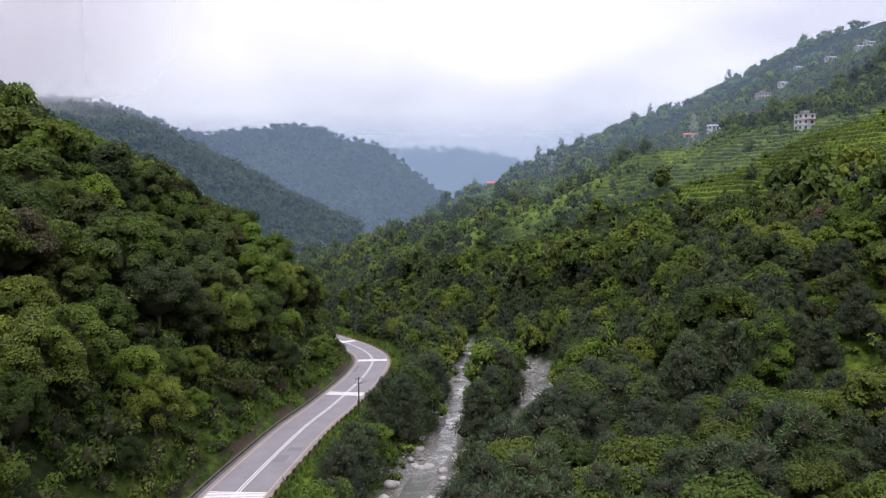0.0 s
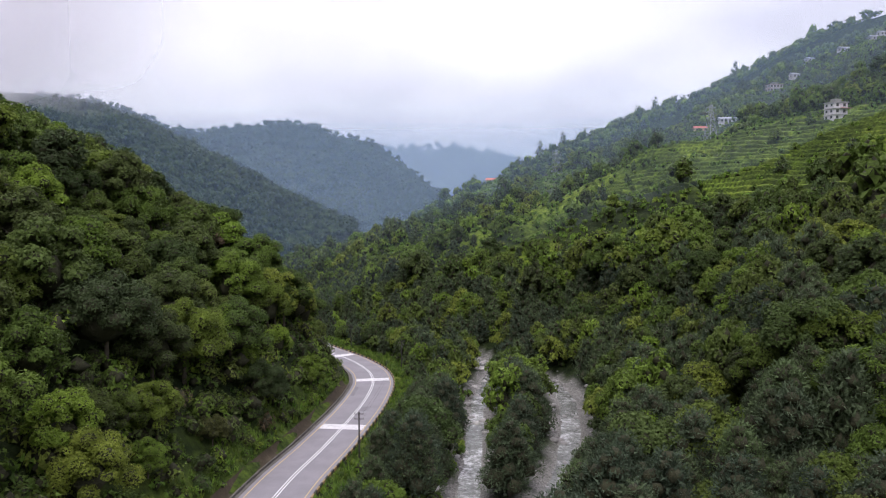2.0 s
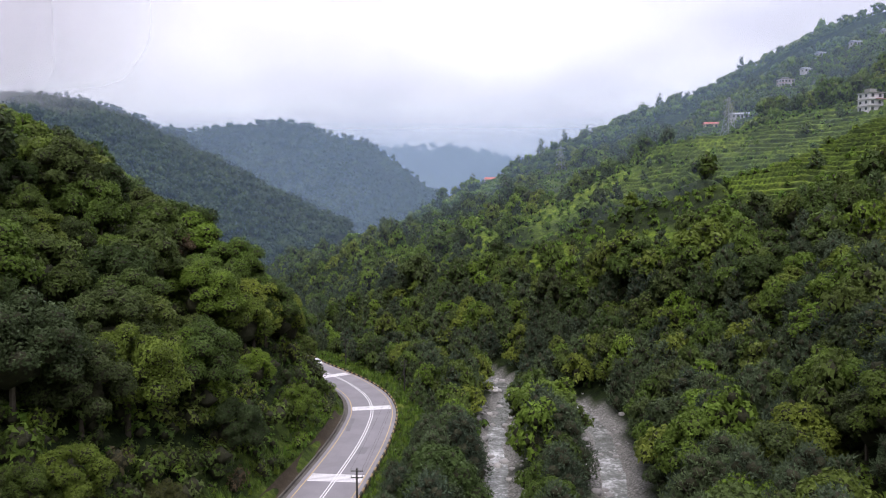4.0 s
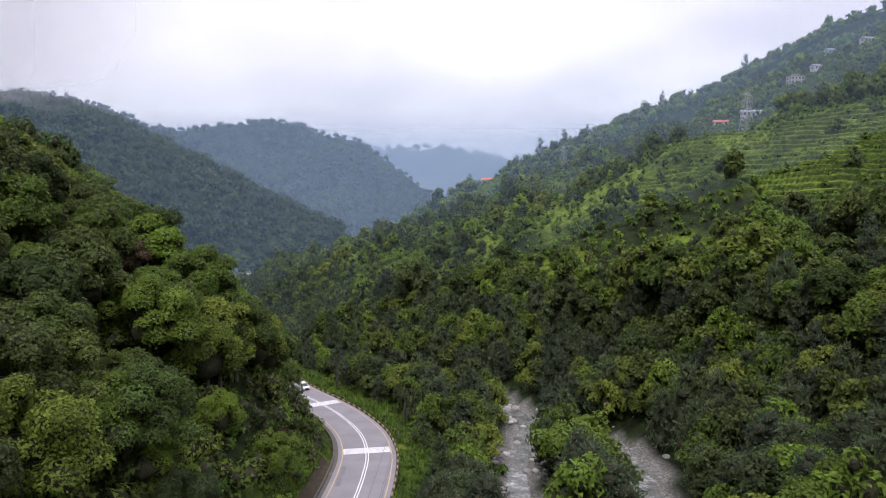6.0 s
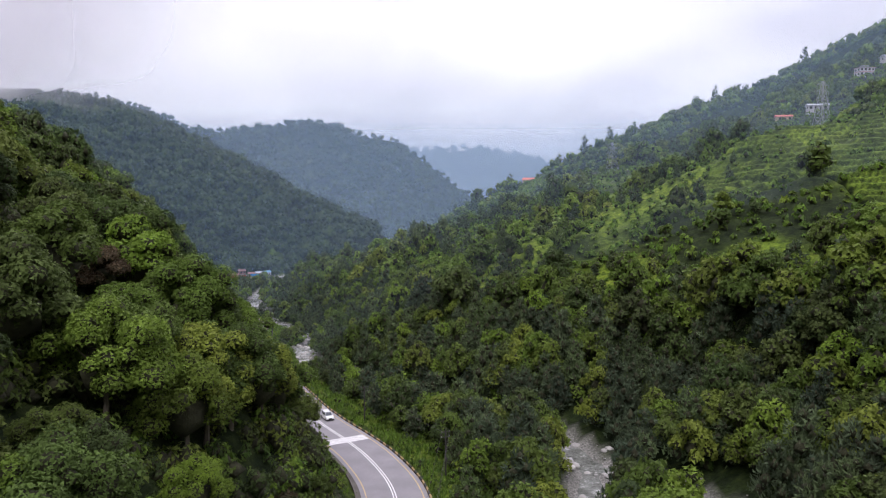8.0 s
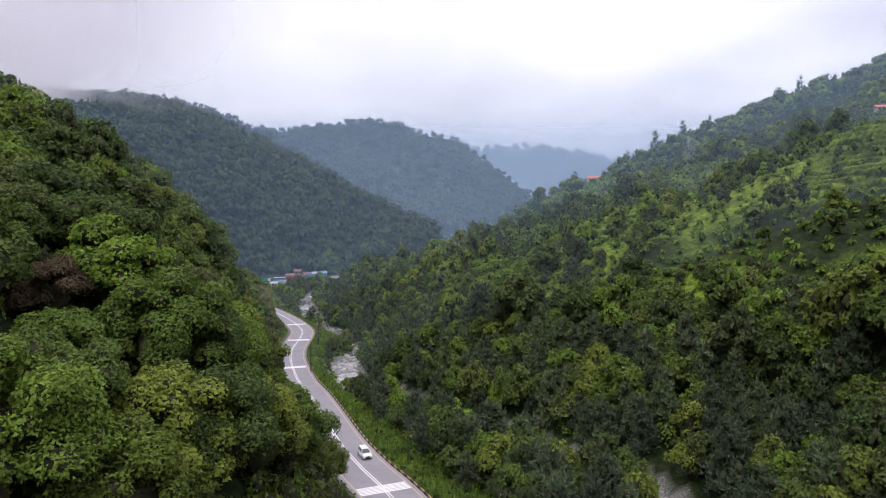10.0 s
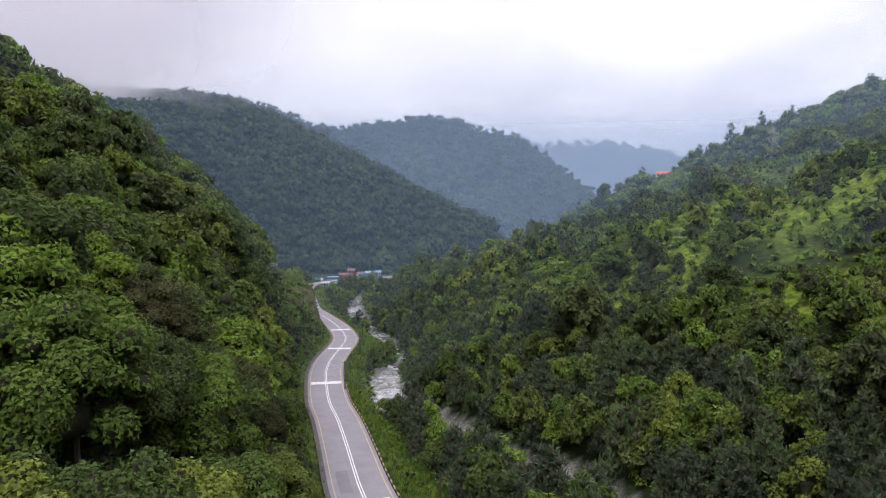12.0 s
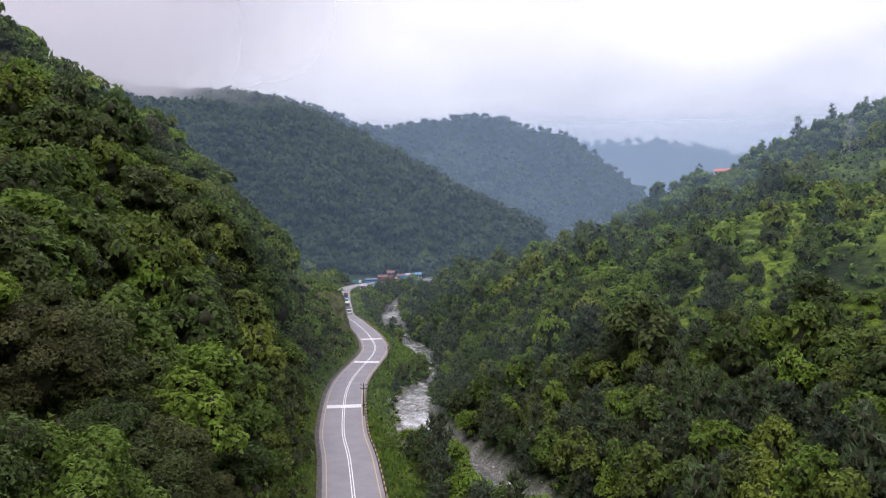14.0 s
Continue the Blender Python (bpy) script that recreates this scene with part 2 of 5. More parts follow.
def water_material():
    m, ns, ls = material("rapid_water")
    out = node(ns, "ShaderNodeOutputMaterial")
    co = ns.new("ShaderNodeTexCoord")
    n1 = node(ns, "ShaderNodeTexNoise", Scale=0.35, Detail=8.0, Roughness=0.75)
    n2 = node(ns, "ShaderNodeTexNoise", Scale=1.6, Detail=6.0, Roughness=0.7)
    for n in (n1, n2):
        ls.new(co.outputs["Object"], n.inputs["Vector"])
    n3 = node(ns, "ShaderNodeTexNoise", Scale=0.055, Detail=2.0)
    ls.new(co.outputs["Object"], n3.inputs["Vector"])
    f = calc(ns, ls, "ADD", calc(ns, ls, "MULTIPLY", n1.outputs["Fac"], 0.6), calc(ns, ls, "MULTIPLY", n2.outputs["Fac"], 0.4))
    f = calc(ns, ls, "ADD", f, calc(ns, ls, "MULTIPLY", calc(ns, ls, "SUBTRACT", n3.outputs["Fac"], 0.5), 0.45))
    c = ramp(ns, [(0.40, (0.105, 0.11, 0.10)), (0.52, (0.19, 0.195, 0.185)), (0.58, (0.40, 0.40, 0.40)), (0.66, (0.70, 0.70, 0.72))])
    ls.new(f, c.inputs["Fac"])
    pr = node(ns, "ShaderNodeBsdfPrincipled", Roughness=0.22)
    bp = node(ns, "ShaderNodeBump", Strength=0.6, Distance=0.25)
    ls.new(f, bp.inputs["Height"])
    ls.new(c.outputs["Color"], pr.inputs["Base Color"])
    ls.new(bp.outputs["Normal"], pr.inputs["Normal"])
    ls.new(pr.outputs[0], out.inputs[0])
    return m


def mist_material(name, amount, low, high, noise_scale, edge, colour):
    """Thin cloud: lets most light pass, scatters the rest; thins out below low and between patches."""
    m, ns, ls = material(name)
    out = node(ns, "ShaderNodeOutputMaterial")
    co = ns.new("ShaderNodeTexCoord")
    sep = ns.new("ShaderNodeSeparateXYZ")
    ls.new(co.outputs["Object"], sep.inputs[0])
    n1 = node(ns, "ShaderNodeTexNoise", Scale=noise_scale, Detail=5.0, Roughness=0.55)
    ls.new(co.outputs["Object"], n1.inputs["Vector"])
    h = calc(ns, ls, "ADD", sep.outputs["Z"], calc(ns, ls, "MULTIPLY", calc(ns, ls, "SUBTRACT", n1.outputs["Fac"], 0.5), edge))
    up = ns.new("ShaderNodeMapRange")
    up.interpolation_type = "SMOOTHSTEP"
    for k, v in (("From Min", low), ("From Max", high), ("To Min", 0.0), ("To Max", amount)):
        up.inputs[k].default_value = v
    ls.new(h, up.inputs["Value"])
    att = ns.new("ShaderNodeAttribute")
    att.attribute_name = "thin"
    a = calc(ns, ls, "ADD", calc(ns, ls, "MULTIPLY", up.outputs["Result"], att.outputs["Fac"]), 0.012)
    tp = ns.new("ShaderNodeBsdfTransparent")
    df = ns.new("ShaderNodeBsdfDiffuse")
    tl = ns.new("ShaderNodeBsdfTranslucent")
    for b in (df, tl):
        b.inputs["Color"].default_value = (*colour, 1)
    both = node(ns, "ShaderNodeMixShader", Fac=0.5)
    ls.new(df.outputs[0], both.inputs[1])
    ls.new(tl.outputs[0], both.inputs[2])
    mix = ns.new("ShaderNodeMixShader")
    ls.new(a, mix.inputs[0])
    ls.new(tp.outputs[0], mix.inputs[1])
    ls.new(both.outputs[0], mix.inputs[2])
    ls.new(mix.outputs[0], out.inputs[0])
    return m


GROUND, WATER = ground_material(), water_material()


# ---- mesh helpers ----
def mesh_arrays(name, verts, quads, mat, smooth=False, inner=None, **attrs):
    """A mesh from arrays of corners and of faces, with one float attribute per corner point each; inner marks core
    faces coloured as shade.
    """
    me = bpy.data.meshes.new(name)
    verts, quads = np.asarray(verts, dtype=np.float32), np.asarray(quads, dtype=np.int32)
    n, k = len(quads), quads.shape[1]
    me.vertices.add(len(verts))
    me.vertices.foreach_set("co", verts.ravel())
    me.loops.add(n * k)
    me.loops.foreach_set("vertex_index", quads.ravel())
    me.polygons.add(n)
    me.polygons.foreach_set("loop_start", np.arange(0, n * k, k, dtype=np.int32))
    me.polygons.foreach_set("use_smooth", np.full(n, smooth, dtype=bool))
    me.update(calc_edges=True)
    for key, val in attrs.items():
        a = me.attributes.new(key, "FLOAT", "POINT")
        a.data.foreach_set("value", np.asarray(val, dtype=np.float32))
    me.materials.append(mat)
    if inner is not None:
        me.materials.append(CORE_SHADE)
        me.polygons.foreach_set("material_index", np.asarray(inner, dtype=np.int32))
    return me


def part(name, bm, mat, parent=None, label=""):
    """Links a bmesh (or a ready mesh) as one mesh object under a thing."""
    if isinstance(bm, bmesh.types.BMesh):
        me = bpy.data.meshes.new(name)
        bm.to_mesh(me)
        bm.free()
        me.materials.append(mat)
    else:
        me = bm
    ob = new(name, me)
    if parent:
        ob.parent = parent
    if label:
        ob["label"] = label
    return ob


def box(bm, x0, y0, z0, x1, y1, z1, bevel=0.0):
    r = bmesh.ops.create_cube(bm, size=1.0, matrix=Matrix.LocRotScale(((x0 + x1) / 2, (y0 + y1) / 2, (z0 + z1) / 2), None, (x1 - x0, y1 - y0, z1 - z0)))
    if bevel:
        es = list({e for v in r["verts"] for e in v.link_edges})
        bmesh.ops.bevel(bm, geom=es, offset=bevel, segments=2, affect="EDGES")
    return bm


def tube(bm, a, b, r0, r1=None, sides=6):
    a, b = Vector(a), Vector(b)
    q = (b - a).to_track_quat("Z", "Y").to_matrix().to_4x4()
    bmesh.ops.create_cone(bm, cap_ends=True, segments=sides, radius1=r0, radius2=r0 if r1 is None else r1, depth=(b - a).length, matrix=Matrix.Translation((a + b) / 2) @ q)
    return bm


# ---- the plan: road, river, hills ----
def spline(pts, step):
    """Points along a smooth curve through pts, about step apart."""
    p = np.array(pts, dtype=float)
    p = np.vstack([2 * p[0] - p[1], p, 2 * p[-1] - p[-2]])
    out = []
    for i in range(1, len(p) - 2):
        n = max(2, int(np.linalg.norm(p[i + 1] - p[i]) / step))
        for t in np.arange(n) / n:
            out.append(0.5 * (2 * p[i] + (p[i + 1] - p[i - 1]) * t + (2 * p[i - 1] - 5 * p[i] + 4 * p[i + 1] - p[i + 2]) * t * t + (3 * p[i] - p[i - 1] - 3 * p[i + 1] + p[i + 2]) * t ** 3))
    out.append(p[-2])
    return np.array(out)


ROAD = spline([(-60, -400), (-45, -120), (-36, -20), (-30.5, 50), (-28, 80), (-27.3, 93), (-26.2, 106), (-24.7, 121), (-22.5, 134.5), (-20.9, 147), (-19.4, 162), (-18.8, 176),
               (-19.2, 187), (-21.6, 199), (-26.8, 212), (-32.4, 222.3), (-38.3, 232), (-45, 244.5), (-54, 264), (-62, 281), (-69.4, 295.5), (-78.5, 317), (-84.5, 333), (-89.6, 350),
               (-94.3, 370.5), (-98.5, 388), (-103, 401), (-110.5, 417), (-121, 436.5), (-136, 461), (-150, 483), (-164, 513), (-182, 553), (-198, 590), (-205, 620), (-202, 650), (-189, 680),
               (-166, 704), (-140, 717), (-100, 740), (-60, 800)], 2.0)
RIVER = spline([(-30, -400), (-22, -100), (-14, 20), (-9, 70), (-4.5, 102), (0.3, 123), (1.8, 138), (4.3, 169), (6.5, 190), (9.5, 206), (12, 220), (8, 234), (-6, 247), (-17, 262), (-28, 272.5), (-37, 284),
                (-47.5, 298), (-55, 306), (-62, 321), (-68, 337), (-70.5, 356), (-68.5, 374), (-73, 392), (-90, 420), (-113, 458), (-133, 499), (-148, 556), (-158, 610), (-163, 669), (-163, 706),
                (-150, 800), (-115, 900), (-60, 1100), (60, 1400)], 3.0)
BRANCH = spline([(-9, 70), (-3, 84), (6, 105), (13.5, 125), (18, 138), (20.7, 151), (23.9, 168), (26.3, 188), (24, 206), (13, 221)], 3.0)
RIGHTFOOT = spline([(-30, -400), (-22, -100), (-14, 20), (-9, 70), (-3, 84), (6, 105), (13.5, 125), (18, 138), (20.7, 151), (23.9, 168), (26.3, 188), (24, 206), (16, 226), (-6, 247), (-17, 262), (-28, 272.5),
                    (-47.5, 298), (-62, 321), (-69, 345), (-70, 370), (-73, 392), (-90, 420), (-113, 458), (-133, 499), (-148, 556), (-158, 610), (-163, 669), (-163, 706), (-150, 800), (-115, 900),
                    (-60, 1100), (60, 1400)], 8.0)
ROAD_Z = ((-400, 18.0), (40, 3.5), (147, 0.0), (188, -2.0), (220, -3.4), (313, -7.7), (380, -11.5), (450, -14.5), (560, -18.0), (700, -21.0), (5000, -21.0))
LANE = 4.05


def road_z(y):
    ys, zs = zip(*ROAD_Z)
    k = np.linspace(-18, 18, 7)
    return sum(np.interp(np.asarray(y) + o, ys, zs) for o in k) / 7


def near(line, x, y):
    """Signed distance (left of the line positive) to a polyline, and the y of the nearest place on it."""
    best, side, yy = np.full(x.shape, 1e12), np.zeros(x.shape), np.zeros(x.shape)
    for (ax, ay), (bx, by) in zip(line[:-1], line[1:]):
        dx, dy = bx - ax, by - ay
        t = np.clip(((x - ax) * dx + (y - ay) * dy) / (dx * dx + dy * dy), 0, 1)
        ex, ey = x - ax - t * dx, y - ay - t * dy
        d = ex * ex + ey * ey
        w = d < best
        best = np.where(w, d, best)
        side = np.where(w, np.sign(dx * ey - dy * ex), side)
        yy = np.where(w, ay + t * dy, yy)
    return np.sqrt(best) * np.where(side >= 0, 1, -1), yy


_R = np.random.RandomState(5)
_LAT = _R.rand(64, 64)


def vnoise(x, y):
    """Smooth value noise, 0 to 1, one unit a cell."""
    xi, yi = np.floor(x).astype(int), np.floor(y).astype(int)
    fx, fy = x - xi, y - yi
    fx, fy = fx * fx * (3 - 2 * fx), fy * fy * (3 - 2 * fy)
    g = lambda i, j: _LAT[(xi + i) % 64, (yi + j) % 64]
    return (g(0, 0) * (1 - fx) + g(1, 0) * fx) * (1 - fy) + (g(0, 1) * (1 - fx) + g(1, 1) * fx) * fy


def fbm(x, y, cell, octaves=3):
    s, a, t = 0.0, 1.0, 0.0
    for o in range(octaves):
        s, t = s + a * (vnoise(x / cell + 17.3 * o, y / cell + 9.1 * o) - 0.5), t + a
        cell, a = cell / 2.1, a * 0.5
    return s / t


def smooth(a, b, v):
    t = np.clip((v - a) / (b - a), 0, 1)
    return t * t * (3 - 2 * t)


SPUR_X = (-400, -260, -173, -89, -39, -2, 22, 74, 111, 193, 254, 314, 379, 473, 700, 1500)
SPUR_Z = (-30, -30, -30, -8, 12, 38, 55, 75, 86, 120, 140, 175, 203, 240, 330, 520)
MID_X = (-1800, -900, -640, -470, -380, -278, -180, -115, -60, 0, 60)
MID_Z = (330, 240, 183, 165, 139, 86, 32, 6, -30, -60, -60)
BACK_X = (-3000, -1400, -860, -740, -640, -560, -471, -368, -286, -252, -163, -115, -40, 60, 200)
BACK_Z = (500, 340, 296, 268, 222, 212, 222, 234, 227, 204, 190, 156, 100, 20, -40)
LAST_X = (-3000, -1000, -217, 41, 196, 339, 600, 1200, 3000)
LAST_Z = (500, 350, 285, 285, 272, 246, 190, 150, 250)


def terrace_mask(x, y, d):
    """Where the slope beyond the river is cut into grassy terraces."""
    n = fbm(x + 40, y, 60.0, 3)
    m = fbm(x, y + 70, 34.0, 3)
    a = smooth(80, 98, d + 60 * m) * smooth(205, 185, d + 40 * n) * smooth(196, 222, y) * smooth(425, 395, y + 70 * m) * smooth(76, 98, x + 90 * m)
    c = smooth(-0.06, 0.04, fbm(x, y, 16.0, 2)) * smooth(0.06, 0.13, fbm(x + 11, y + 5, 42.0, 2)) * smooth(66, 80, d) * smooth(230, 200, d) * smooth(205, 225, y) * smooth(440, 400, y)
    a = np.maximum(a, c)
    b = smooth(56, 66, d + 10 * n) * smooth(128, 112, d + 20 * n) * smooth(382, 396, y) * smooth(472, 452, y + 30 * n) * smooth(-0.03, 0.06, fbm(x + 60, y, 17.0, 2))
    return np.maximum(a, b)


def terrain(x, y):
    """Height of the ground, how grassy it is, and the distances to the road and to the foot of the slope beyond the river."""
    x, y = np.asarray(x, dtype=float), np.asarray(y, dtype=float)
    dr, yr = near(ROAD[::2], x, y)
    dv, yv = near(RIVER, x, y)
    db, yb = near(BRANCH, x, y)
    df, yf = near(RIGHTFOOT, x, y)
    zr = road_z(yr)
    zw = road_z(np.where(np.abs(db) < np.abs(dv), yb, yv)) - 4.0
    water = np.minimum(np.abs(dv) + 0.9 - smooth(215, 240, yv) * 2.0, np.abs(db) + 0.7)
    # the flat between road and river
    u = np.clip((-dr - 5.2) / np.maximum((-dr - 5.2) + np.maximum(water - 4.0, 0.01), 0.1), 0, 1)
    flat = zr - 0.15 + (zw + 0.8 - zr) * smooth(0.0, 0.9, u) + fbm(x, y, 9.0) * 1.2 * smooth(6, 12, -dr)
    # the slope above the road
    dl = np.maximum(dr - 6.3, 0)
    cliff = smooth(416, 429, yr) * smooth(492, 470, yr)
    left = zr - 0.25 + 1.3 * smooth(0.2, 1.6, dl) + np.interp(dl, (0, 3, 12, 25, 45, 80, 110, 240, 600), (0, 1.5, 12.5, 24, 40, 61, 77, 150, 285))
    left += cliff * 15 * smooth(0.3, 5, dl) + fbm(x, y, 46.0) * 9 * smooth(6, 50, dl) + fbm(x + 90, y, 14.0) * 5 * smooth(4, 14, dl)
    left -= 6 * smooth(40, 85, dl) * smooth(290, 235, yr)
    left += 6 * smooth(80, 135, dl) * smooth(300, 350, yr)
    left += 12 * smooth(281, 292, y) * smooth(378, 350, yr) * smooth(6, 20, dl) * smooth(110, 60, dl)
    bowl = smooth(362, 382, yr) * smooth(430, 417, yr)
    left = left * (1 - bowl) + np.minimum(left, zr + 1.2 + 0.5 * dl + 2.0 * np.maximum(dl - 6, 0)) * bowl
    shelf = smooth(415, 428, yr) * smooth(490, 474, yr)
    left = left * (1 - shelf) + np.minimum(left, zr + 15.5 + 0.12 * dl + 1.1 * np.maximum(dl - 26, 0)) * shelf
    crest = 462 - 0.18 * np.maximum(dl, 0)
    left -= np.maximum(y - crest, 0) * 1.0 * smooth(2, 30, dl)
    left = np.maximum(left, zr - 2 + 3 * smooth(6, 60, dl))
    # the slope beyond the river
    dd = np.maximum(-df - 4.0, 0)
    tilt = np.interp(yf, (200, 300, 350, 404, 540, 620, 700, 775), (1.0, 1.10, 0.94, 0.88, 0.66, 0.67, 0.82, 1.0))
    right = zw + 0.6 + np.interp(dd, (0, 10, 36, 55, 110, 205, 525, 1500), (0.2, 5, 18, 25, 50, 89, 228, 560)) * (1 + (tilt - 1) * smooth(30, 150, dd))
    right += smooth(270, 240, y) * smooth(82, 140, y) * np.interp(dd, (0, 20, 30, 55, 85, 125), (0, 0, 9, 10, 5, 0)) - 9 * smooth(125, 80, y) * np.interp(dd, (6, 20, 60, 110), (0, 1, 1, 0))
    right += fbm(x, y + 300, 60.0) * 9 * smooth(20, 90, dd) + fbm(x, y, 15.0) * 3 * smooth(3, 20, dd)
    spur = np.interp(x, SPUR_X, SPUR_Z) + fbm(x, y, 40.0) * 8
    right = np.where(y > 560, np.minimum(right, np.maximum(spur - 0.45 * np.maximum(y - 775, 0), spur - 0.45 * np.maximum(y - 775, 0))), right)
    right += sum(a_ * np.exp(-((x - x_) ** 2 + (y - y_) ** 2) / r_ ** 2) for x_, y_, r_, a_ in ((168, 326, 17, 6.5), (144.5, 404, 24, -13), (194, 414, 27, -11), (128, 364, 17, -6), (68, 358, 30, -6), (188, 656, 32, 11), (170, 590, 40, -20), (256, 442, 62, -26), (232, 505, 55, -8), (276, 604, 46, -9)))
    k = terrace_mask(x, y, dd)
    z = np.where(dr > 0, np.where(dl > 0, left, zr - 0.25), flat)
    z = np.where((df < 0) & (dr < -5), np.maximum(flat, right), z)
    bed = zw - 0.9 + 1.3 * smooth(1.0, 4.4, water) + fbm(x, y, 3.0, 2) * 0.5
    z = np.where(water < 4.2, np.minimum(z, bed), z)
    z = np.where((dr > -5.2) & (dr < 6.3), zr - 0.3, z)
    lay_by = (x > -246) & (x < -180) & (y > 628) & (y < 724) & (dr > 5.2)
    z = np.where(lay_by, -21.1, z)
    # far hills
    far = smooth(690, 740, y)
    mid = np.interp(x, MID_X, MID_Z) - np.where(y < 965, np.interp(965 - y, (0, 100, 150, 190, 240, 300, 900), (0, 15, 36, 50, 95, 165, 900)), 0.6 * (y - 965)) + fbm(x, y, 120.0) * 34 * smooth(970, 860, y) + fbm(x * 1.4, y * 0.8, 70.0) * 36 * smooth(975, 900, y) + fbm(x, y, 36.0) * 10
    back = np.interp(x, BACK_X, BACK_Z) - np.where(y < 1700, 0.5 * (1700 - y), 0.5 * (y - 1700)) + fbm(x, y, 220.0) * 60 * smooth(1720, 1500, y) + fbm(x * 1.3, y * 0.8, 130.0) * 90 * smooth(1715, 1560, y)
    last = np.interp(x, LAST_X, LAST_Z) - np.where(y < 3200, 0.35 * (3200 - y), 0.3 * (y - 3200)) + fbm(x, y, 300.0) * 30
    z = np.where(y > 1000, np.maximum(z - 0.3 * np.maximum(y - 1000, 0), -70), z)
    hills = np.maximum(np.maximum(mid, back), last)
    z = np.where((np.abs(dr) > 9) & ~lay_by, np.maximum(z, hills), z)
    z = z + fbm(x, y, 3.4, 2) * 0.9 * np.where(dr > 0, smooth(1, 4, dl), smooth(0.5, 4, water - 4) * smooth(5.5, 8, -dr)) * smooth(620, 520, y)
    grass = np.clip(k * 1.2, 0, 1)
    verge = smooth(5.0, 6.0, -dr) * smooth(26, 12, -dr)
    meadow = np.exp(-(((x + 91 + 0.3 * (y - 404)) / 9) ** 2 + ((y - 404) / 27) ** 2))
    streak = smooth(-0.06, 0.10, fbm(x * 2.6, y * 0.5, 22.0, 2))
    landslip = (0.35 + 0.65 * streak) * np.exp(-(((x + 191) / 15) ** 2 + ((y - 780) / 44) ** 2)) + 0.6 * streak * np.exp(-(((x + 150) / 10) ** 2 + ((y - 800) / 40) ** 2))
    grass = np.maximum.reduce([grass, verge * 0.5, meadow, np.minimum(landslip, 1), 0.85 * smooth(26, 55, dd) * smooth(290, 220, dd) * smooth(-0.16, 0.06, fbm(x, y, 30.0, 2)), 0.35 * smooth(9, 2, dl) * (dr > 0), 0.95 * shelf * smooth(4, 9, dl) * smooth(44, 36, dl) * (dr > 0)])
    return z, np.clip(grass, 0, 1), dr, dd, water


def spaced(a, b, fine, coarse_to, back_to):
    mid_ = list(np.arange(a, b, fine))
    up, s = [b], fine
    while up[-1] < coarse_to:
        s *= 1.03
        up.append(up[-1] + s)
    dn, s = [a], fine
    while dn[-1] > back_to:
        s *= 1.035
        dn.append(dn[-1] - s)
    return np.array(sorted(dn[1:]) + mid_ + up)


GX, GY = spaced(-230, 250, 2.3, 4600, -4600), spaced(40, 500, 2.3, 4800, -900)
GY = np.unique(np.concatenate([GY, np.arange(900.0, 990.0, 7.0), np.arange(1480.0, 1725.0, 13.0), np.arange(3170.0, 3230.0, 15.0)]))
MX, MY = np.meshgrid(GX, GY)
GZ, GG, _dr, _dd, _dw = terrain(MX, MY)
NX, NY = len(GX), len(GY)
_i = (np.arange(NY - 1)[:, None] * NX + np.arange(NX - 1)[None, :]).ravel()
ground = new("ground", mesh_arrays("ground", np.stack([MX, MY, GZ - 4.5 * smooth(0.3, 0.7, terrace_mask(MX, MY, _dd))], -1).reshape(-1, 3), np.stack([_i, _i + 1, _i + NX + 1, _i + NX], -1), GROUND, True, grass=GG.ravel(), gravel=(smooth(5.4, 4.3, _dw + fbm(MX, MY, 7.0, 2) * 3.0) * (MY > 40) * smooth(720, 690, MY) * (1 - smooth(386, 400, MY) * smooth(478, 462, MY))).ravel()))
tagged(ground, "steep green valley sides with grassy terraces", "ground", kind="structure")


def terraces():
    """Grassy field steps that follow the slope's contours."""
    axis = np.array([-0.30, 0.954])
    s, d = np.meshgrid(np.arange(-60, 400, 1.3), np.arange(25, 265, 0.6))
    px, py = 10 + axis[0] * s + axis[1] * d, 200 + axis[1] * s - axis[0] * d
    z, _, _, dd, _ = terrain(px, py)
    smoothed = sum(terrain(px + ox, py + oy)[0] for ox, oy in ((6, 0), (-6, 0), (0, 6), (0, -6), (4, 4), (-4, -4))) / 6
    m = terrace_mask(px, py, dd)
    k = smooth(0.25, 0.75, m)
    q = (smoothed + fbm(px, py, 40.0, 3) * 6.0) / 2.1
    f = q - np.floor(q)
    lift = (smooth(0.66, 0.98, f) - f + 0.45) * 2.1
    h = smoothed + lift * k - 3.2 * (1 - k) + fbm(px, py, 4.0, 2) * 0.7 + 0.5
    riser = smooth(0.70, 0.78, f)
    ny, nx = s.shape
    i = (np.arange(ny - 1)[:, None] * nx + np.arange(nx - 1)[None, :]).ravel()
    quads = np.stack([i, i + 1, i + nx + 1, i + nx], -1)
    quads = quads[(m.ravel()[quads] > 0.02).any(1)]
    # darker line low on each riser: weedy edge and its shadow, painted in
    g = np.clip(0.92 - 0.25 * riser - 0.8 * smooth(0.19, 0.05, np.abs(f - 0.76)) * smooth(0.08, 0.4, vnoise(px / 8.0, py / 8.0)) + 1.1 * fbm(px, py, 14.0, 3), 0.15, 1)
    ob = new("terraced_fields", mesh_arrays("terraced_fields", np.stack([px, py, h], -1).reshape(-1, 3), quads, GROUND, True, grass=g.ravel()))
    return tagged(ob, "bright green grassy terraces stepped up the slope", "fields", kind="structure")


terraces()


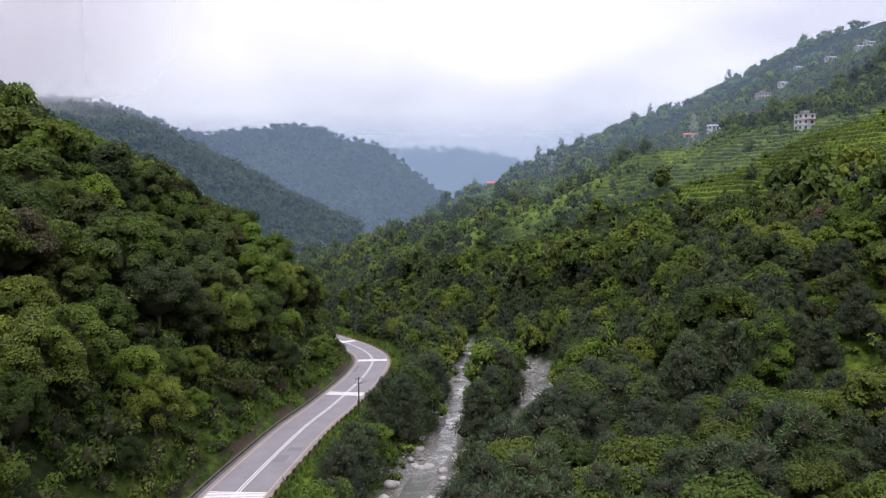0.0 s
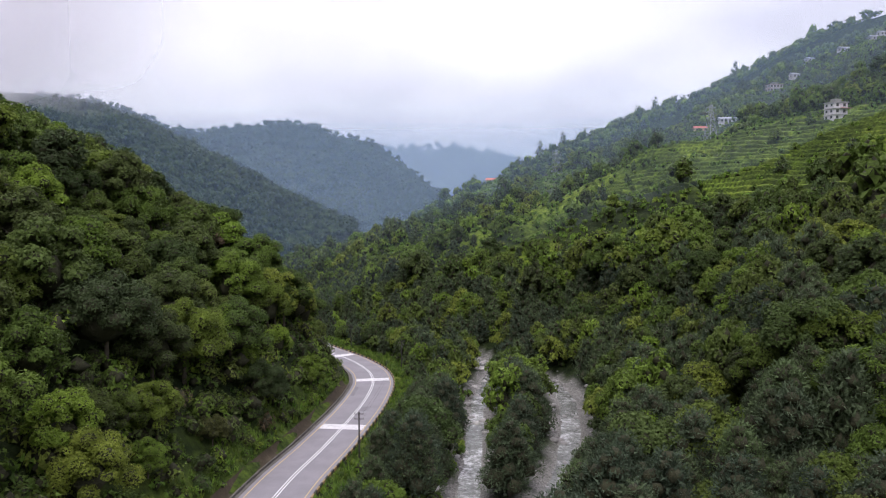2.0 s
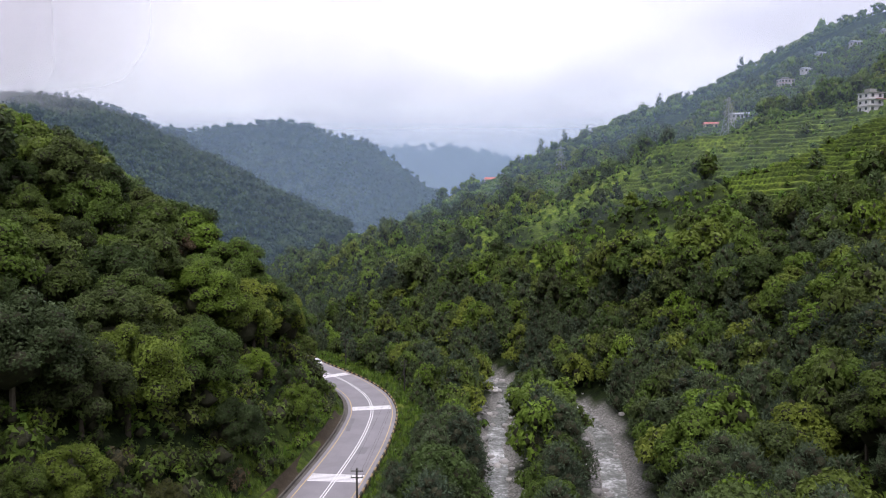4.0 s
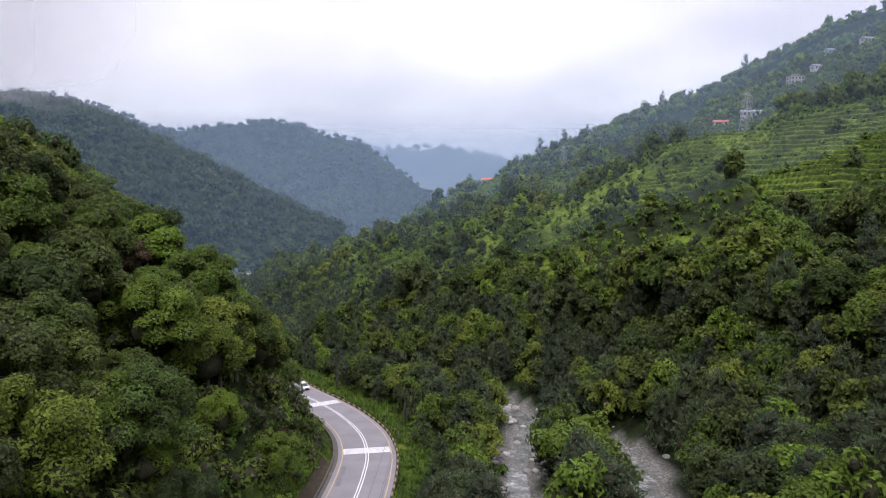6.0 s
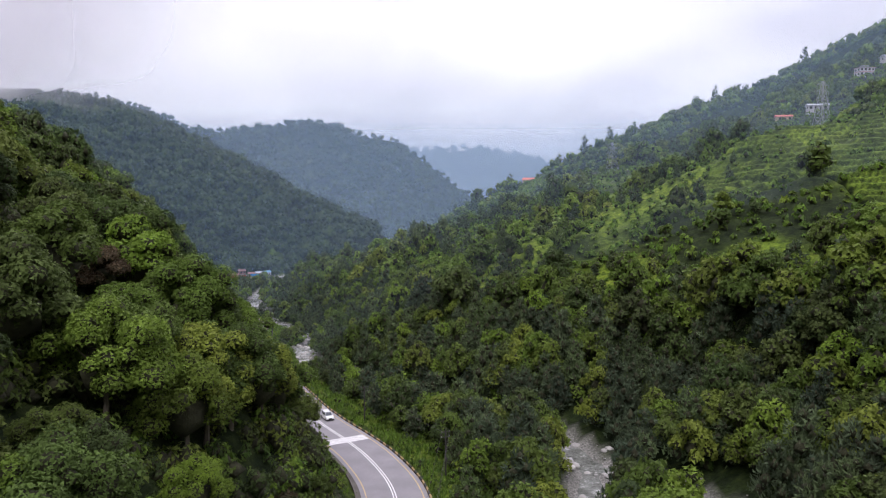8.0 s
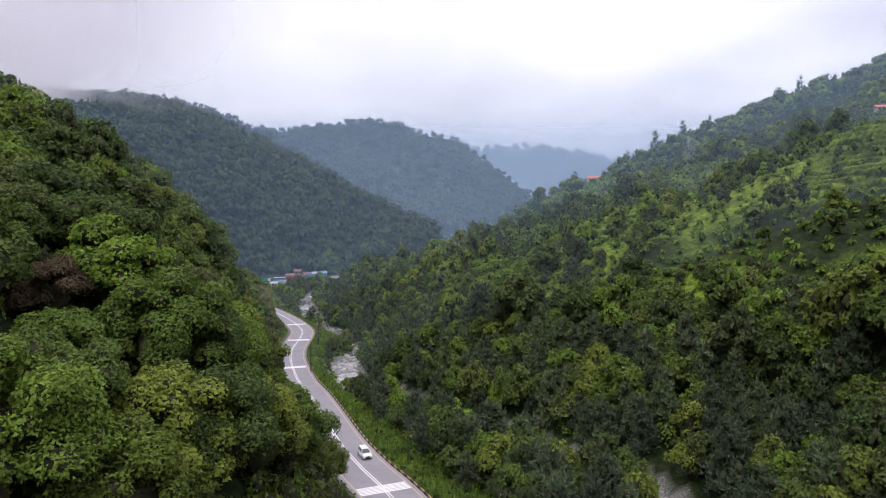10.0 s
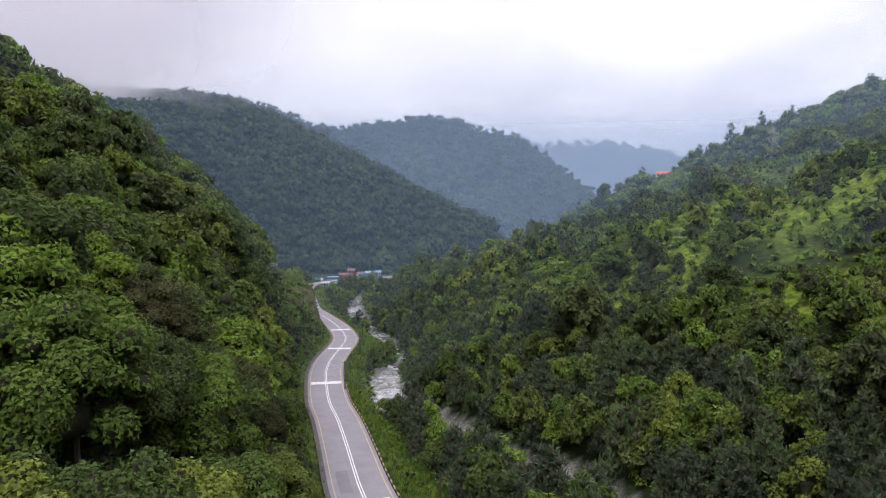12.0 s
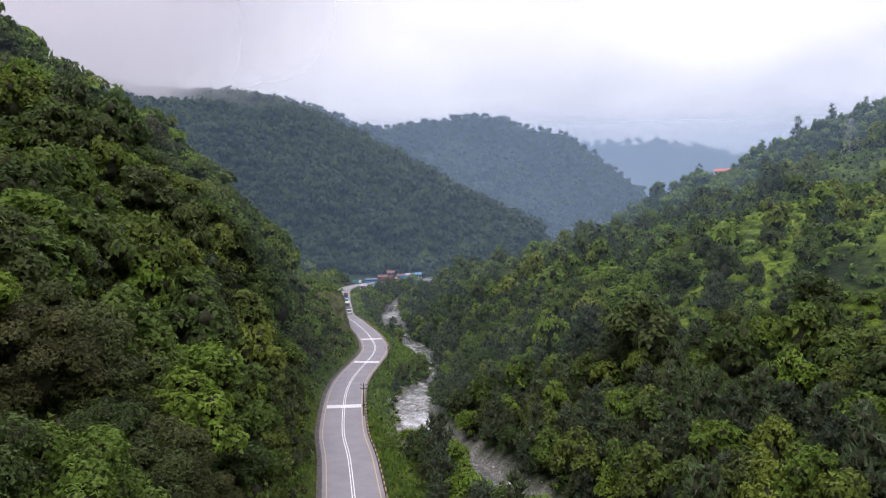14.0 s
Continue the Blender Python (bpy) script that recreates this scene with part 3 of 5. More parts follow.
def strip(line, off0, off1, lift, z_of, step_from=0.0, step_to=1e9, segs=1):
    """Corners and faces of a band that runs along a line between two offsets (right of it positive)."""
    t = np.gradient(line, axis=0)
    t /= np.linalg.norm(t, axis=1)[:, None]
    nrm = np.stack([t[:, 1], -t[:, 0]], -1)
    run = np.concatenate([[0], np.cumsum(np.linalg.norm(np.diff(line, axis=0), axis=1))])
    keep = (run >= step_from) & (run <= step_to)
    line, nrm = line[keep], nrm[keep]
    cols = []
    for k in range(segs + 1):
        o = off0 + (off1 - off0) * k / segs
        p = line + nrm * o
        cols.append(np.column_stack([p, z_of(line[:, 1]) + lift]))
    n, v = len(line), np.stack(cols, 1).reshape(-1, 3)
    i = (np.arange(n - 1)[:, None] * (segs + 1) + np.arange(segs)[None, :]).ravel()
    return v, np.stack([i, i + 1, i + segs + 2, i + segs + 1], -1)[:, ::-1]


ROADF = ROAD[ROAD[:, 1] > 20]
v, q = strip(ROADF, -4.75, 4.75, 0.0, road_z, segs=4)
road = tagged(new("road", mesh_arrays("road", v, q[:, ::-1], ASPHALT)), "grey two-lane asphalt road winding along the valley", "road", kind="structure")


def road_strip(name, off0, off1, lift, mat):
    v, q = strip(ROADF, off0, off1, lift, road_z)
    ob = new(name, mesh_arrays(name, v, q[:, ::-1], mat))
    ob.parent = road
    return ob


road_strip("centre_line", -0.28, -0.12, 0.015, WHITE)
road_strip("centre_line", 0.12, 0.28, 0.015, WHITE)
road_strip("edge_line", -LANE - 0.07, -LANE + 0.08, 0.015, YELLOW)
road_strip("edge_line", LANE - 0.08, LANE + 0.07, 0.015, YELLOW)

v, q = strip(RIVER[(RIVER[:, 1] > 0) & (RIVER[:, 1] < 735)], -4.3, 4.3, -3.95 - 0.35, road_z, segs=3)
river = tagged(new("river", mesh_arrays("river", v, q[:, ::-1], WATER, True)), "shallow grey river with white rapids over stones", "river", kind="structure")
v, q = strip(BRANCH, -3.2, 3.2, -3.95 - 0.33, road_z, segs=3)
tagged(new("river_branch", mesh_arrays("river_branch", v, q[:, ::-1], WATER, True)), "side arm of the shallow stony river", "river", kind="structure")


# ---- trees ----
def quad_sphere(n):
    """A unit ball of four-sided faces."""
    vs, qs = [], []
    for axis in range(3):
        for sgn in (-1, 1):
            b = len(vs)
            for i in range(n + 1):
                for j in range(n + 1):
                    p = [0, 0, 0]
                    p[axis], p[(axis + 1) % 3], p[(axis + 2) % 3] = sgn, (2 * i / n - 1) * sgn, 2 * j / n - 1
                    vs.append(p)
            for i in range(n):
                for j in range(n):
                    a = b + i * (n + 1) + j
                    qs.append((a, a + n + 1, a + n + 2, a + 1))
    vs = np.array(vs, dtype=float)
    vs /= np.linalg.norm(vs, axis=1)[:, None]
    _, first, back = np.unique(np.round(vs, 5), axis=0, return_index=True, return_inverse=True)
    return vs[first], back.ravel()[np.array(qs)]


def ico_ball():
    g = (1 + 5 ** 0.5) / 2
    v_ = np.array([(a, b * g, 0) for a in (-1, 1) for b in (-1, 1)] + [(0, a, b * g) for a in (-1, 1) for b in (-1, 1)] + [(b * g, 0, a) for a in (-1, 1) for b in (-1, 1)])
    f_ = [(a, b, c) for a in range(12) for b in range(a + 1, 12) for c in range(b + 1, 12) if max(np.linalg.norm(v_[a] - v_[b]), np.linalg.norm(v_[b] - v_[c]), np.linalg.norm(v_[a] - v_[c])) < 2.1]
    f_ = [t if np.dot(np.cross(v_[t[1]] - v_[t[0]], v_[t[2]] - v_[t[0]]), v_[t[0]]) > 0 else t[::-1] for t in f_]
    return v_ / np.linalg.norm(v_[0]), np.array(f_)


BALL1 = ico_ball()
BALL0 = (np.array([(1, 0, 0), (-1, 0, 0), (0, 1, 0), (0, -1, 0), (0, 0, 1), (0, 0, -1)], dtype=float),
         np.array([(0, 2, 4), (2, 1, 4), (1, 3, 4), (3, 0, 4), (2, 0, 5), (1, 2, 5), (3, 1, 5), (0, 3, 5)]))


def leaves(rng, centres, radii, count, size, aspect, lift, jitter, squash, radial=0.0, shell=(0.80, 1.14)):
    """Small three-cornered leaf sprays scattered over rounded clumps, facing outwards and up."""
    w = radii ** 2 / np.sum(radii ** 2)
    k = rng.choice(len(centres), count, p=w)
    d = rng.normal(size=(count, 3))
    d[:, 2] = np.abs(d[:, 2]) - 0.6 * rng.rand(count)
    d /= np.linalg.norm(d, axis=1)[:, None]
    p = centres[k] + d * (radii[k] * rng.uniform(shell[0], shell[1], count))[:, None] * np.array([1, 1, squash])
    nrm = d + rng.normal(size=(count, 3)) * jitter
    nrm[:, 2] += lift
    nrm /= np.linalg.norm(nrm, axis=1)[:, None]
    a = np.cross(nrm, rng.normal(size=(count, 3)))
    a /= np.linalg.norm(a, axis=1)[:, None]
    if radial:
        a = a * (1 - radial) + (d + np.array([0, 0, 0.5])) * radial
        a /= np.linalg.norm(a, axis=1)[:, None]
    b = np.cross(nrm, a)
    b /= np.linalg.norm(b, axis=1)[:, None]
    s = (size * rng.uniform(0.6, 1.4, count))[:, None] * 0.5
    a, b = a * s, b * s * aspect
    v = np.stack([p - a * 0.6 - b, p - a * 0.6 + b, p + a * 1.4], 1).reshape(-1, 3)
    return v, np.arange(count * 3).reshape(-1, 3)


def crown(rng, kind, r, h, count, size, n, ball=BALL1):
    """Corners, faces and a mark for the shade-coloured core of a crown of n leafy clumps, h high."""
    if kind == "broad":
        th, u = np.arange(n) * 2.4 + rng.uniform(-0.6, 0.6, n), (np.arange(n) + rng.rand(n)) / n
        lean = rng.uniform(-0.14, 0.14, 2) * r
        up = 1.0 - 1.12 * u
        rad = r * 0.70 * np.sqrt(np.clip(1 - up ** 2, 0, 1)) * rng.uniform(0.72, 1.16, n)
        c = np.column_stack([np.cos(th) * rad + lean[0], np.sin(th) * rad + lean[1], h * (0.46 + 0.38 * up + rng.uniform(-0.09, 0.09, n))])
        lr = r * rng.uniform(0.17, 0.40, n) * (16.0 / n) ** 0.42
        lv, lq = leaves(rng, c, lr, count, size, 0.85, 0.35, 0.5, 0.95)
        c, lr, core = np.vstack([c, [[lean[0], lean[1], h * 0.46]]]), np.append(lr, r * 0.62), 0.70
    elif kind == "feather":
        u = (np.arange(n) + 0.5) / n
        th = np.arange(n) * 2.4 + rng.uniform(0, 1, n)
        rad = r * 0.66 * (1 - u) ** 0.5 * rng.uniform(0.7, 1.0, n)
        c = np.column_stack([np.cos(th) * rad, np.sin(th) * rad, h * (0.14 + 0.74 * u)])
        lr = r * (0.46 - 0.24 * u) * rng.uniform(0.85, 1.2, n)
        lv, lq = leaves(rng, c, lr, count, size * 1.15, 0.42, 0.35, 0.5, 0.95, 0.5, (0.66, 1.22))
        core = 0.66
    else:
        th, rad = rng.uniform(0, 2 * np.pi, n), r * 0.6 * np.sqrt(rng.rand(n))
        c = np.column_stack([np.cos(th) * rad, np.sin(th) * rad, h * rng.uniform(0.2, 0.6, n)])
        lr = r * rng.uniform(0.38, 0.58, n)
        lv, lq = leaves(rng, c, lr, count, size, 0.8, 0.4, 0.45, 0.85)
        core = 0.74
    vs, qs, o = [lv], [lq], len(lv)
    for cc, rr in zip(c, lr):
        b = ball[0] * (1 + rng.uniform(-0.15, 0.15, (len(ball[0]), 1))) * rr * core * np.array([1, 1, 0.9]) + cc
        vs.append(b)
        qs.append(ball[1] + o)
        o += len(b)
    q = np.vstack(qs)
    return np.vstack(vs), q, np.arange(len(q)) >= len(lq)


def lump(rng, r, h):
    """A far crown: an uneven leafy mass of a few lobes with sprays on its upper side."""
    vs, qs, o = [], [], 0
    n = rng.randint(3, 6)
    th = np.arange(n) * 2.4 + rng.uniform(0, 6)
    c = np.column_stack([np.cos(th) * r * 0.42, np.sin(th) * r * 0.42, h * rng.uniform(0.42, 0.72, n)])
    lr = r * rng.uniform(0.42, 0.62, n)
    for cc, rr in zip(c, lr):
        vs.append(BALL0[0] * (1 + rng.uniform(-0.15, 0.15, (6, 1))) * rr * 0.8 + cc)
        qs.append(BALL0[1] + o)
        o += 6
    lv, lq = leaves(rng, c, lr, 30, r * 0.42, 0.9, 0.5, 0.6, 0.8)
    q = np.vstack([lq] + [a + len(lv) for a in qs])
    return np.vstack([lv] + vs), q, np.zeros(len(q), dtype=bool)


def trunk_mesh(rng, h, r):
    bm = bmesh.new()
    top = Vector((rng.uniform(-0.3, 0.3), rng.uniform(-0.3, 0.3), h * 0.6))
    tube(bm, (0, 0, -0.6), top, r, r * 0.45, 7)
    for k in range(4):
        a = k * 1.6 + rng.uniform(0, 0.8)
        z = h * rng.uniform(0.28, 0.5)
        tube(bm, (top.x * z / top.z, top.y * z / top.z, z), (math.cos(a) * h * 0.22, math.sin(a) * h * 0.22, z + h * 0.26), r * 0.42, r * 0.12, 5)
    me = bpy.data.meshes.new("trunk")
    bm.to_mesh(me)
    bm.free()
    me.materials.append(BARK)
    return me


def scatter(rng, x0, x1, y0, y1, gap):
    """Places about gap apart, jittered."""
    nx, ny = int((x1 - x0) / gap), int((y1 - y0) / gap)
    gx, gy = np.meshgrid(np.arange(nx), np.arange(ny))
    x = x0 + (gx.ravel() + 0.5 * (gy.ravel() % 2) + rng.uniform(-0.48, 0.48, nx * ny)) * gap
    y = y0 + (gy.ravel() + rng.uniform(-0.48, 0.48, nx * ny)) * gap
    return x, y


def forest(name, label, mat, templates, xs, ys, zs, scales, rng, spread=1.0):
    """Many trees joined into one object."""
    vs, qs, ts, ws, o = [], [], [], [], 0
    for x, y, z, s in zip(xs, ys, zs, scales):
        tv, tq, tw = templates[rng.randint(len(templates))]
        a = rng.uniform(0, 2 * np.pi)
        c, n = math.cos(a) * s, math.sin(a) * s
        w = np.empty_like(tv)
        w[:, 0], w[:, 1], w[:, 2] = tv[:, 0] * c - tv[:, 1] * n + x, tv[:, 0] * n + tv[:, 1] * c + y, tv[:, 2] * s * rng.uniform(0.95, 1.45) + z
        vs.append(w)
        qs.append(tq + o)
        ws.append(tw)
        ts.append(np.full(len(tv), rng.uniform(0, spread)))
        o += len(tv)
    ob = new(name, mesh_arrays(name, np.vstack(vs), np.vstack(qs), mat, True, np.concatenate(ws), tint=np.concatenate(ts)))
    return tagged(ob, label, "trees", kind="stuff")


rng = np.random.RandomState(11)
FINE_BROAD = [crown(rng, "broad", 4.8, 9.6, 15000, 0.21, rng.randint(28, 40)) for _ in range(5)]
NEAR_BROAD = [crown(rng, "broad", 4.8, 9.6, 7200, 0.32, rng.randint(22, 34)) for _ in range(8)]
NEXT_BROAD = [crown(rng, "broad", 4.8, 9.6, 3000, 0.47, rng.randint(20, 30), BALL0) for _ in range(8)]
NEAR_FEATHER = [crown(rng, "feather", 3.5, 9.0, 4400, 0.30, 20) for _ in range(6)]
MID_BROAD = [crown(rng, "broad", 4.8, 9.6, 1150, 0.64, rng.randint(15, 22), BALL0) for _ in range(10)]
MID_FEATHER = [crown(rng, "feather", 3.6, 9.0, 760, 0.62, 12, BALL0) for _ in range(6)]
OFF_BROAD = [crown(rng, "broad", 4.7, 9.2, 280, 1.3, rng.randint(8, 12), BALL0) for _ in range(10)]
OFF_FEATHER = [crown(rng, "feather", 3.8, 9.0, 220, 1.2, 8, BALL0) for _ in range(6)]
NARROW = [crown(rng, "feather", 3.6, 11.0, 260, 1.0, 9, BALL0) for _ in range(6)]
LOW_BUSH = [crown(rng, "bush", 1.6, 2.0, 46, 0.5, 2, BALL0) for _ in range(6)]
OPEN_BUSH = [crown(rng, "bush", 2.0, 2.1, 20, 0.9, 1, BALL0) for _ in range(6)]
SHRUB = [crown(rng, "bush", 2.5, 3.4, 190, 0.40, 4, BALL0) for _ in range(6)]
FAR_TREE = [lump(rng, 5.0, 8.5) for _ in range(8)]


def tree_thing(name, label, group, crown_me, trunk_me, x, y, z, s, a):
    t = tagged(new(name), label, "tree", group)
    t.matrix_world = Matrix.LocRotScale((x, y, z), Euler((0, 0, a)), (s, s, s * 1.0))
    for n, me in (("crown", crown_me), ("trunk", trunk_me)):
        o = new(n, me)
        o.parent = t
    return t


def crown_meshes(name, mat, temps):
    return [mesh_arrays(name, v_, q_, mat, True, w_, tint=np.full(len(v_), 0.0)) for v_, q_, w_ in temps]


FINE_ME, BROAD_ME, NEXT_ME, FEATHER_ME = crown_meshes("broad_crown", BROAD, FINE_BROAD), crown_meshes("broad_crown", BROAD, NEAR_BROAD), crown_meshes("broad_crown", BROAD, NEXT_BROAD), crown_meshes("feather_crown", FEATHER, NEAR_FEATHER)
TRUNKS = [trunk_mesh(rng, 9.0, 0.26) for _ in range(4)]

DARK_ME = crown_meshes("dark_crown", SHADELEAF, FINE_BROAD[:4])


def shade_toned_stand(x_, y_):
    """Where the broadleaf woods get a darker leaf colour that stands in for shade."""
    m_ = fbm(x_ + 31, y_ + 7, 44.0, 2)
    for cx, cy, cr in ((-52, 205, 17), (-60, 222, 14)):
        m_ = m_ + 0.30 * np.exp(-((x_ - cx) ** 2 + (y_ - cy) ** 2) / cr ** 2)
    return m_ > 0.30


# broadleaf woods above the road
x, y = scatter(rng, -330, -20, 34, 690, 7.3)
z, g, dr, dd, dw = terrain(x, y)
cut = np.interp(y, (40, 150, 170, 230, 420, 480), (3.0, 3.0, 2.6, 2.6, 3.2, 2.5))
ok = (dr > 6.3 + cut + rng.uniform(0, 2.5, len(x))) & ~((dr < 30) & (y > 356) & (y < 500)) & ~((y > 505) & ((dr > 110) | (x < -178 - 0.4 * (y - 640)) & (x > -262) & (y > 640)))
ok &= (x > -40 - 0.8 * y) & (dr < 200)
hero = ok & (dr < 90) & (y > 45) & (y < 350)
reach = np.where(y < 215, 1.5 * np.abs(x + 10), np.hypot(x + 10, y - 150))
idx = np.nonzero(hero)[0]
chosen = set(idx[np.argsort(reach[idx])][:210])
for i in sorted(chosen):
    s = rng.uniform(0.72, 1.5) * np.interp(dr[i], (9, 18), (0.5, 1.0))
    if shade_toned_stand(x[i], y[i]):
        tree_thing("dark_tree", "leafy tree on the slope above the road, painted dark brownish-green for shade", "dark trees above the road", DARK_ME[rng.randint(4)], TRUNKS[rng.randint(4)], x[i], y[i], z[i] - 0.4, s, rng.uniform(0, 6.3))
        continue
    tree_thing("broadleaf_tree", "leafy green broadleaf tree on the slope above the road", "trees above the road", (FINE_ME[rng.randint(5)] if reach[i] < 58 else BROAD_ME[rng.randint(8)] if reach[i] < 92 else NEXT_ME[rng.randint(8)]), TRUNKS[rng.randint(4)], x[i], y[i], z[i] - 0.4, s, rng.uniform(0, 6.3))
rest = np.array([i for i in np.nonzero(ok)[0] if i not in chosen])
close = (dr[rest] < 90) & (y[rest] < 380)
for lot, temps in ((rest[close], MID_BROAD), (rest[~close], OFF_BROAD)):
    forest("woods_above_road", "dense green broadleaf woods on the steep slope", BROAD, temps, x[lot], y[lot], z[lot] - 0.5, rng.uniform(0.78, 1.4, len(lot)) * np.interp(dr[lot], (9, 18), (0.5, 1.0)), rng)

# riverside: feathery alders on the island and the banks
x, y = scatter(rng, -240, 75, 62, 740, 4.5)
z, g, dr, dd, dw = terrain(x, y)
bank = (dr < -9.0 - 3 * rng.rand(len(x))) & (dw > np.interp(y, (190, 225, 245, 366, 376, 448, 460, 560, 580), (6.0, 6.0, 4.6, 4.0, -2.0, -2.0, 4.2, 4.2, 4.6))) & (dd < 26 + 14 * rng.rand(len(x)))
meadow = np.exp(-(((x + 91 + 0.3 * (y - 404)) / 9) ** 2 + ((y - 404) / 27) ** 2))
bank &= ~((np.abs(x + 136) < 9) & (y > 590) & (y < 636)) & ~((np.abs(x + 190) < 12) & (y > 585) & (y < 626))
bank &= ~((y > 560) & (dr > -17)) & ~((x > -250) & (x < -178) & (y > 635) & (y < 725))
bank &= ((meadow < 0.14) | (dr < -22)) & ((y < 300) | (dr < -12.0)) & (rng.rand(len(x)) < np.where((y > 330) & (dw > 6), 0.78, 0.97))
near_road = np.interp(-dr, (9, 17), (0.5, 1.0)) * np.interp(y, (60, 260, 300, 420), (1.3, 1.25, 1.05, 1.0))
idx = np.nonzero(bank & (y < 345))[0]
chosen = set(idx[np.argsort(y[idx] + 1.2 * np.maximum(dd[idx], 0) + 40 * (rng.rand(len(idx)) < 0.4))][:180])
for i in sorted(chosen):
    s = rng.uniform(0.7, 1.2) * near_road[i]
    if rng.rand() < np.interp(y[i], (200, 260), (0.8, 0.35)):
        tree_thing("alder_tree", "grey-green feathery tree by the river", "trees along the river", FEATHER_ME[rng.randint(6)], TRUNKS[rng.randint(4)], x[i], y[i], z[i] - 0.2, s, rng.uniform(0, 6.3))
    else:
        tree_thing("riverside_tree", "bright green broadleaf tree by the river", "broadleaf trees along the river", (BROAD_ME if y[i] < 150 else NEXT_ME)[rng.randint(8)], TRUNKS[rng.randint(4)], x[i], y[i], z[i] - 0.2, s * 0.85, rng.uniform(0, 6.3))
rest = np.array([i for i in np.nonzero(bank)[0] if i not in chosen])
kind = rng.rand(len(rest)) < 0.5
sz = rng.uniform(0.6, 1.0, len(rest)) * near_road[rest]
near_ = y[rest] < 430
for name, label, mat, sel, temps, f in (
        ("riverside_alders", "grey-green feathery trees along the river", FEATHER, kind & near_, MID_FEATHER, 1.0),
        ("riverside_alders", "grey-green feathery trees along the river", FEATHER, kind & ~near_, OFF_FEATHER, 1.0),
        ("riverside_woods", "bright green broadleaf trees along the river", BROAD, ~kind & near_, MID_BROAD, 0.8),
        ("riverside_woods", "bright green broadleaf trees along the river", BROAD, ~kind & ~near_, OFF_BROAD, 0.8)):
    i = rest[sel]
    forest(name, label, mat, temps, x[i], y[i], z[i] - 0.3, sz[sel] * f, rng)

# the far bank's slope: woods below, open terraces with single trees above
x, y = scatter(rng, -170, 420, 40, 800, 6.6)
z, g, dr, dd, dw = terrain(x, y)
k = terrace_mask(x, y, dd)
dense = fbm(x, y, 50.0, 3)
p = np.where(dd < 45, 0.92 * np.clip(0.95 + dense * 2.0, 0.4, 1.0), 0.86 * np.clip(0.70 + dense * 4.0, 0.10, 1.0)) * (1 - 0.82 * np.clip(k * 1.5, 0, 1))
p = np.where(y < 215, np.maximum(p, 0.9), p)
p = np.where((dd > 215) & (k < 0.2) & (y > 455), np.maximum(p, 0.9), p)
ok = (dd > 24) & (dr < -14) & (rng.rand(len(x)) < p) & (dw > 6) & (x > 4 - 3 * (y - 40)) & (x < 50 + 0.8 * y)
idx = np.nonzero(ok & (y < 205) & (dd < 62))[0]
idx = idx[np.argsort(y[idx] + dd[idx])][:130]
for i in idx:
    s = rng.uniform(0.65, 1.15)
    if rng.rand() < 0.35:
        tree_thing("alder_tree", "grey-green feathery tree on the slope beyond the river", "trees beyond the river", FEATHER_ME[rng.randint(6)], TRUNKS[rng.randint(4)], x[i], y[i], z[i] - 0.2, s, rng.uniform(0, 6.3))
    else:
        tree_thing("hillside_tree", "dark green broadleaf tree on the slope beyond the river", "broadleaf trees beyond the river", (BROAD_ME if y[i] + dd[i] < 150 else NEXT_ME)[rng.randint(8)], TRUNKS[rng.randint(4)], x[i], y[i], z[i] - 0.2, s, rng.uniform(0, 6.3))
ok[idx] = False
HOMES = ((168, 324), (189, 646), (208, 640), (207, 532), (190, 542), (275, 602), (300, 619), (352, 637), (375, 632), (392, 645), (330, 652), (54.5, 764), (144.5, 404), (84, 540))
for hx, hy in HOMES:
    ok &= ~((np.abs(x - hx + (hy - y) * (hx + 8) / (hy - 80)) < 12) & (y > hy - 80) & (y < hy + 8))
kind = rng.rand(len(x)) < np.clip(0.32 + 1.2 * fbm(x + 200, y, 40.0, 2), 0, 1)
close = (dd < 75) & (y < 400)
size = (0.50 + 0.75 * rng.rand(len(x)) ** 1.4) * np.where(rng.rand(len(x)) < 0.16, 1.3, 1.0) * (1 - 0.16 * smooth(30, 65, dd) * smooth(215, 260, y))
for name, label, mat, sel, temps in (
        ("woods_beyond_river", "mixed green trees on the slope beyond the river", BROAD, ~kind & close, MID_BROAD),
        ("woods_beyond_river", "mixed green trees on the slope beyond the river", BROAD, ~kind & ~close & (y < 560), OFF_BROAD),
        ("woods_beyond_river", "mixed green trees on the slope beyond the river", BROAD, ~kind & ~close & (y >= 560), FAR_TREE),
        ("alders_beyond_river", "grey-green feathery trees on the slope beyond the river", FEATHER, kind & close, MID_FEATHER),
        ("alders_beyond_river", "grey-green feathery trees on the slope beyond the river", FEATHER, kind & ~close, OFF_FEATHER)):
    i = np.nonzero(ok & sel)[0]
    forest(name, label, mat, temps, x[i], y[i], z[i] - 0.3, size[i], rng)

# more trees where the upper slope is steep
x, y = scatter(rng, 90, 420, 340, 770, 4.0)
z, g, dr, dd, dw = terrain(x, y)
rise = np.hypot(terrain(x + 3, y)[0] - z, terrain(x, y + 3)[0] - z) / 3
ok = (rise > 0.75) & (dd > 150) & (terrace_mask(x, y, dd) < 0.15)
for hx, hy in HOMES:
    ok &= ~((np.abs(x - hx + (hy - y) * (hx + 8) / (hy - 80)) < 12) & (y > hy - 80) & (y < hy + 8))
i = np.nonzero(ok)[0]
forest("steep_slope_woods", "mixed green trees on the steep upper slope", BROAD, FAR_TREE, x[i], y[i], z[i] - 1.2, rng.uniform(0.4, 0.95, len(i)), rng)

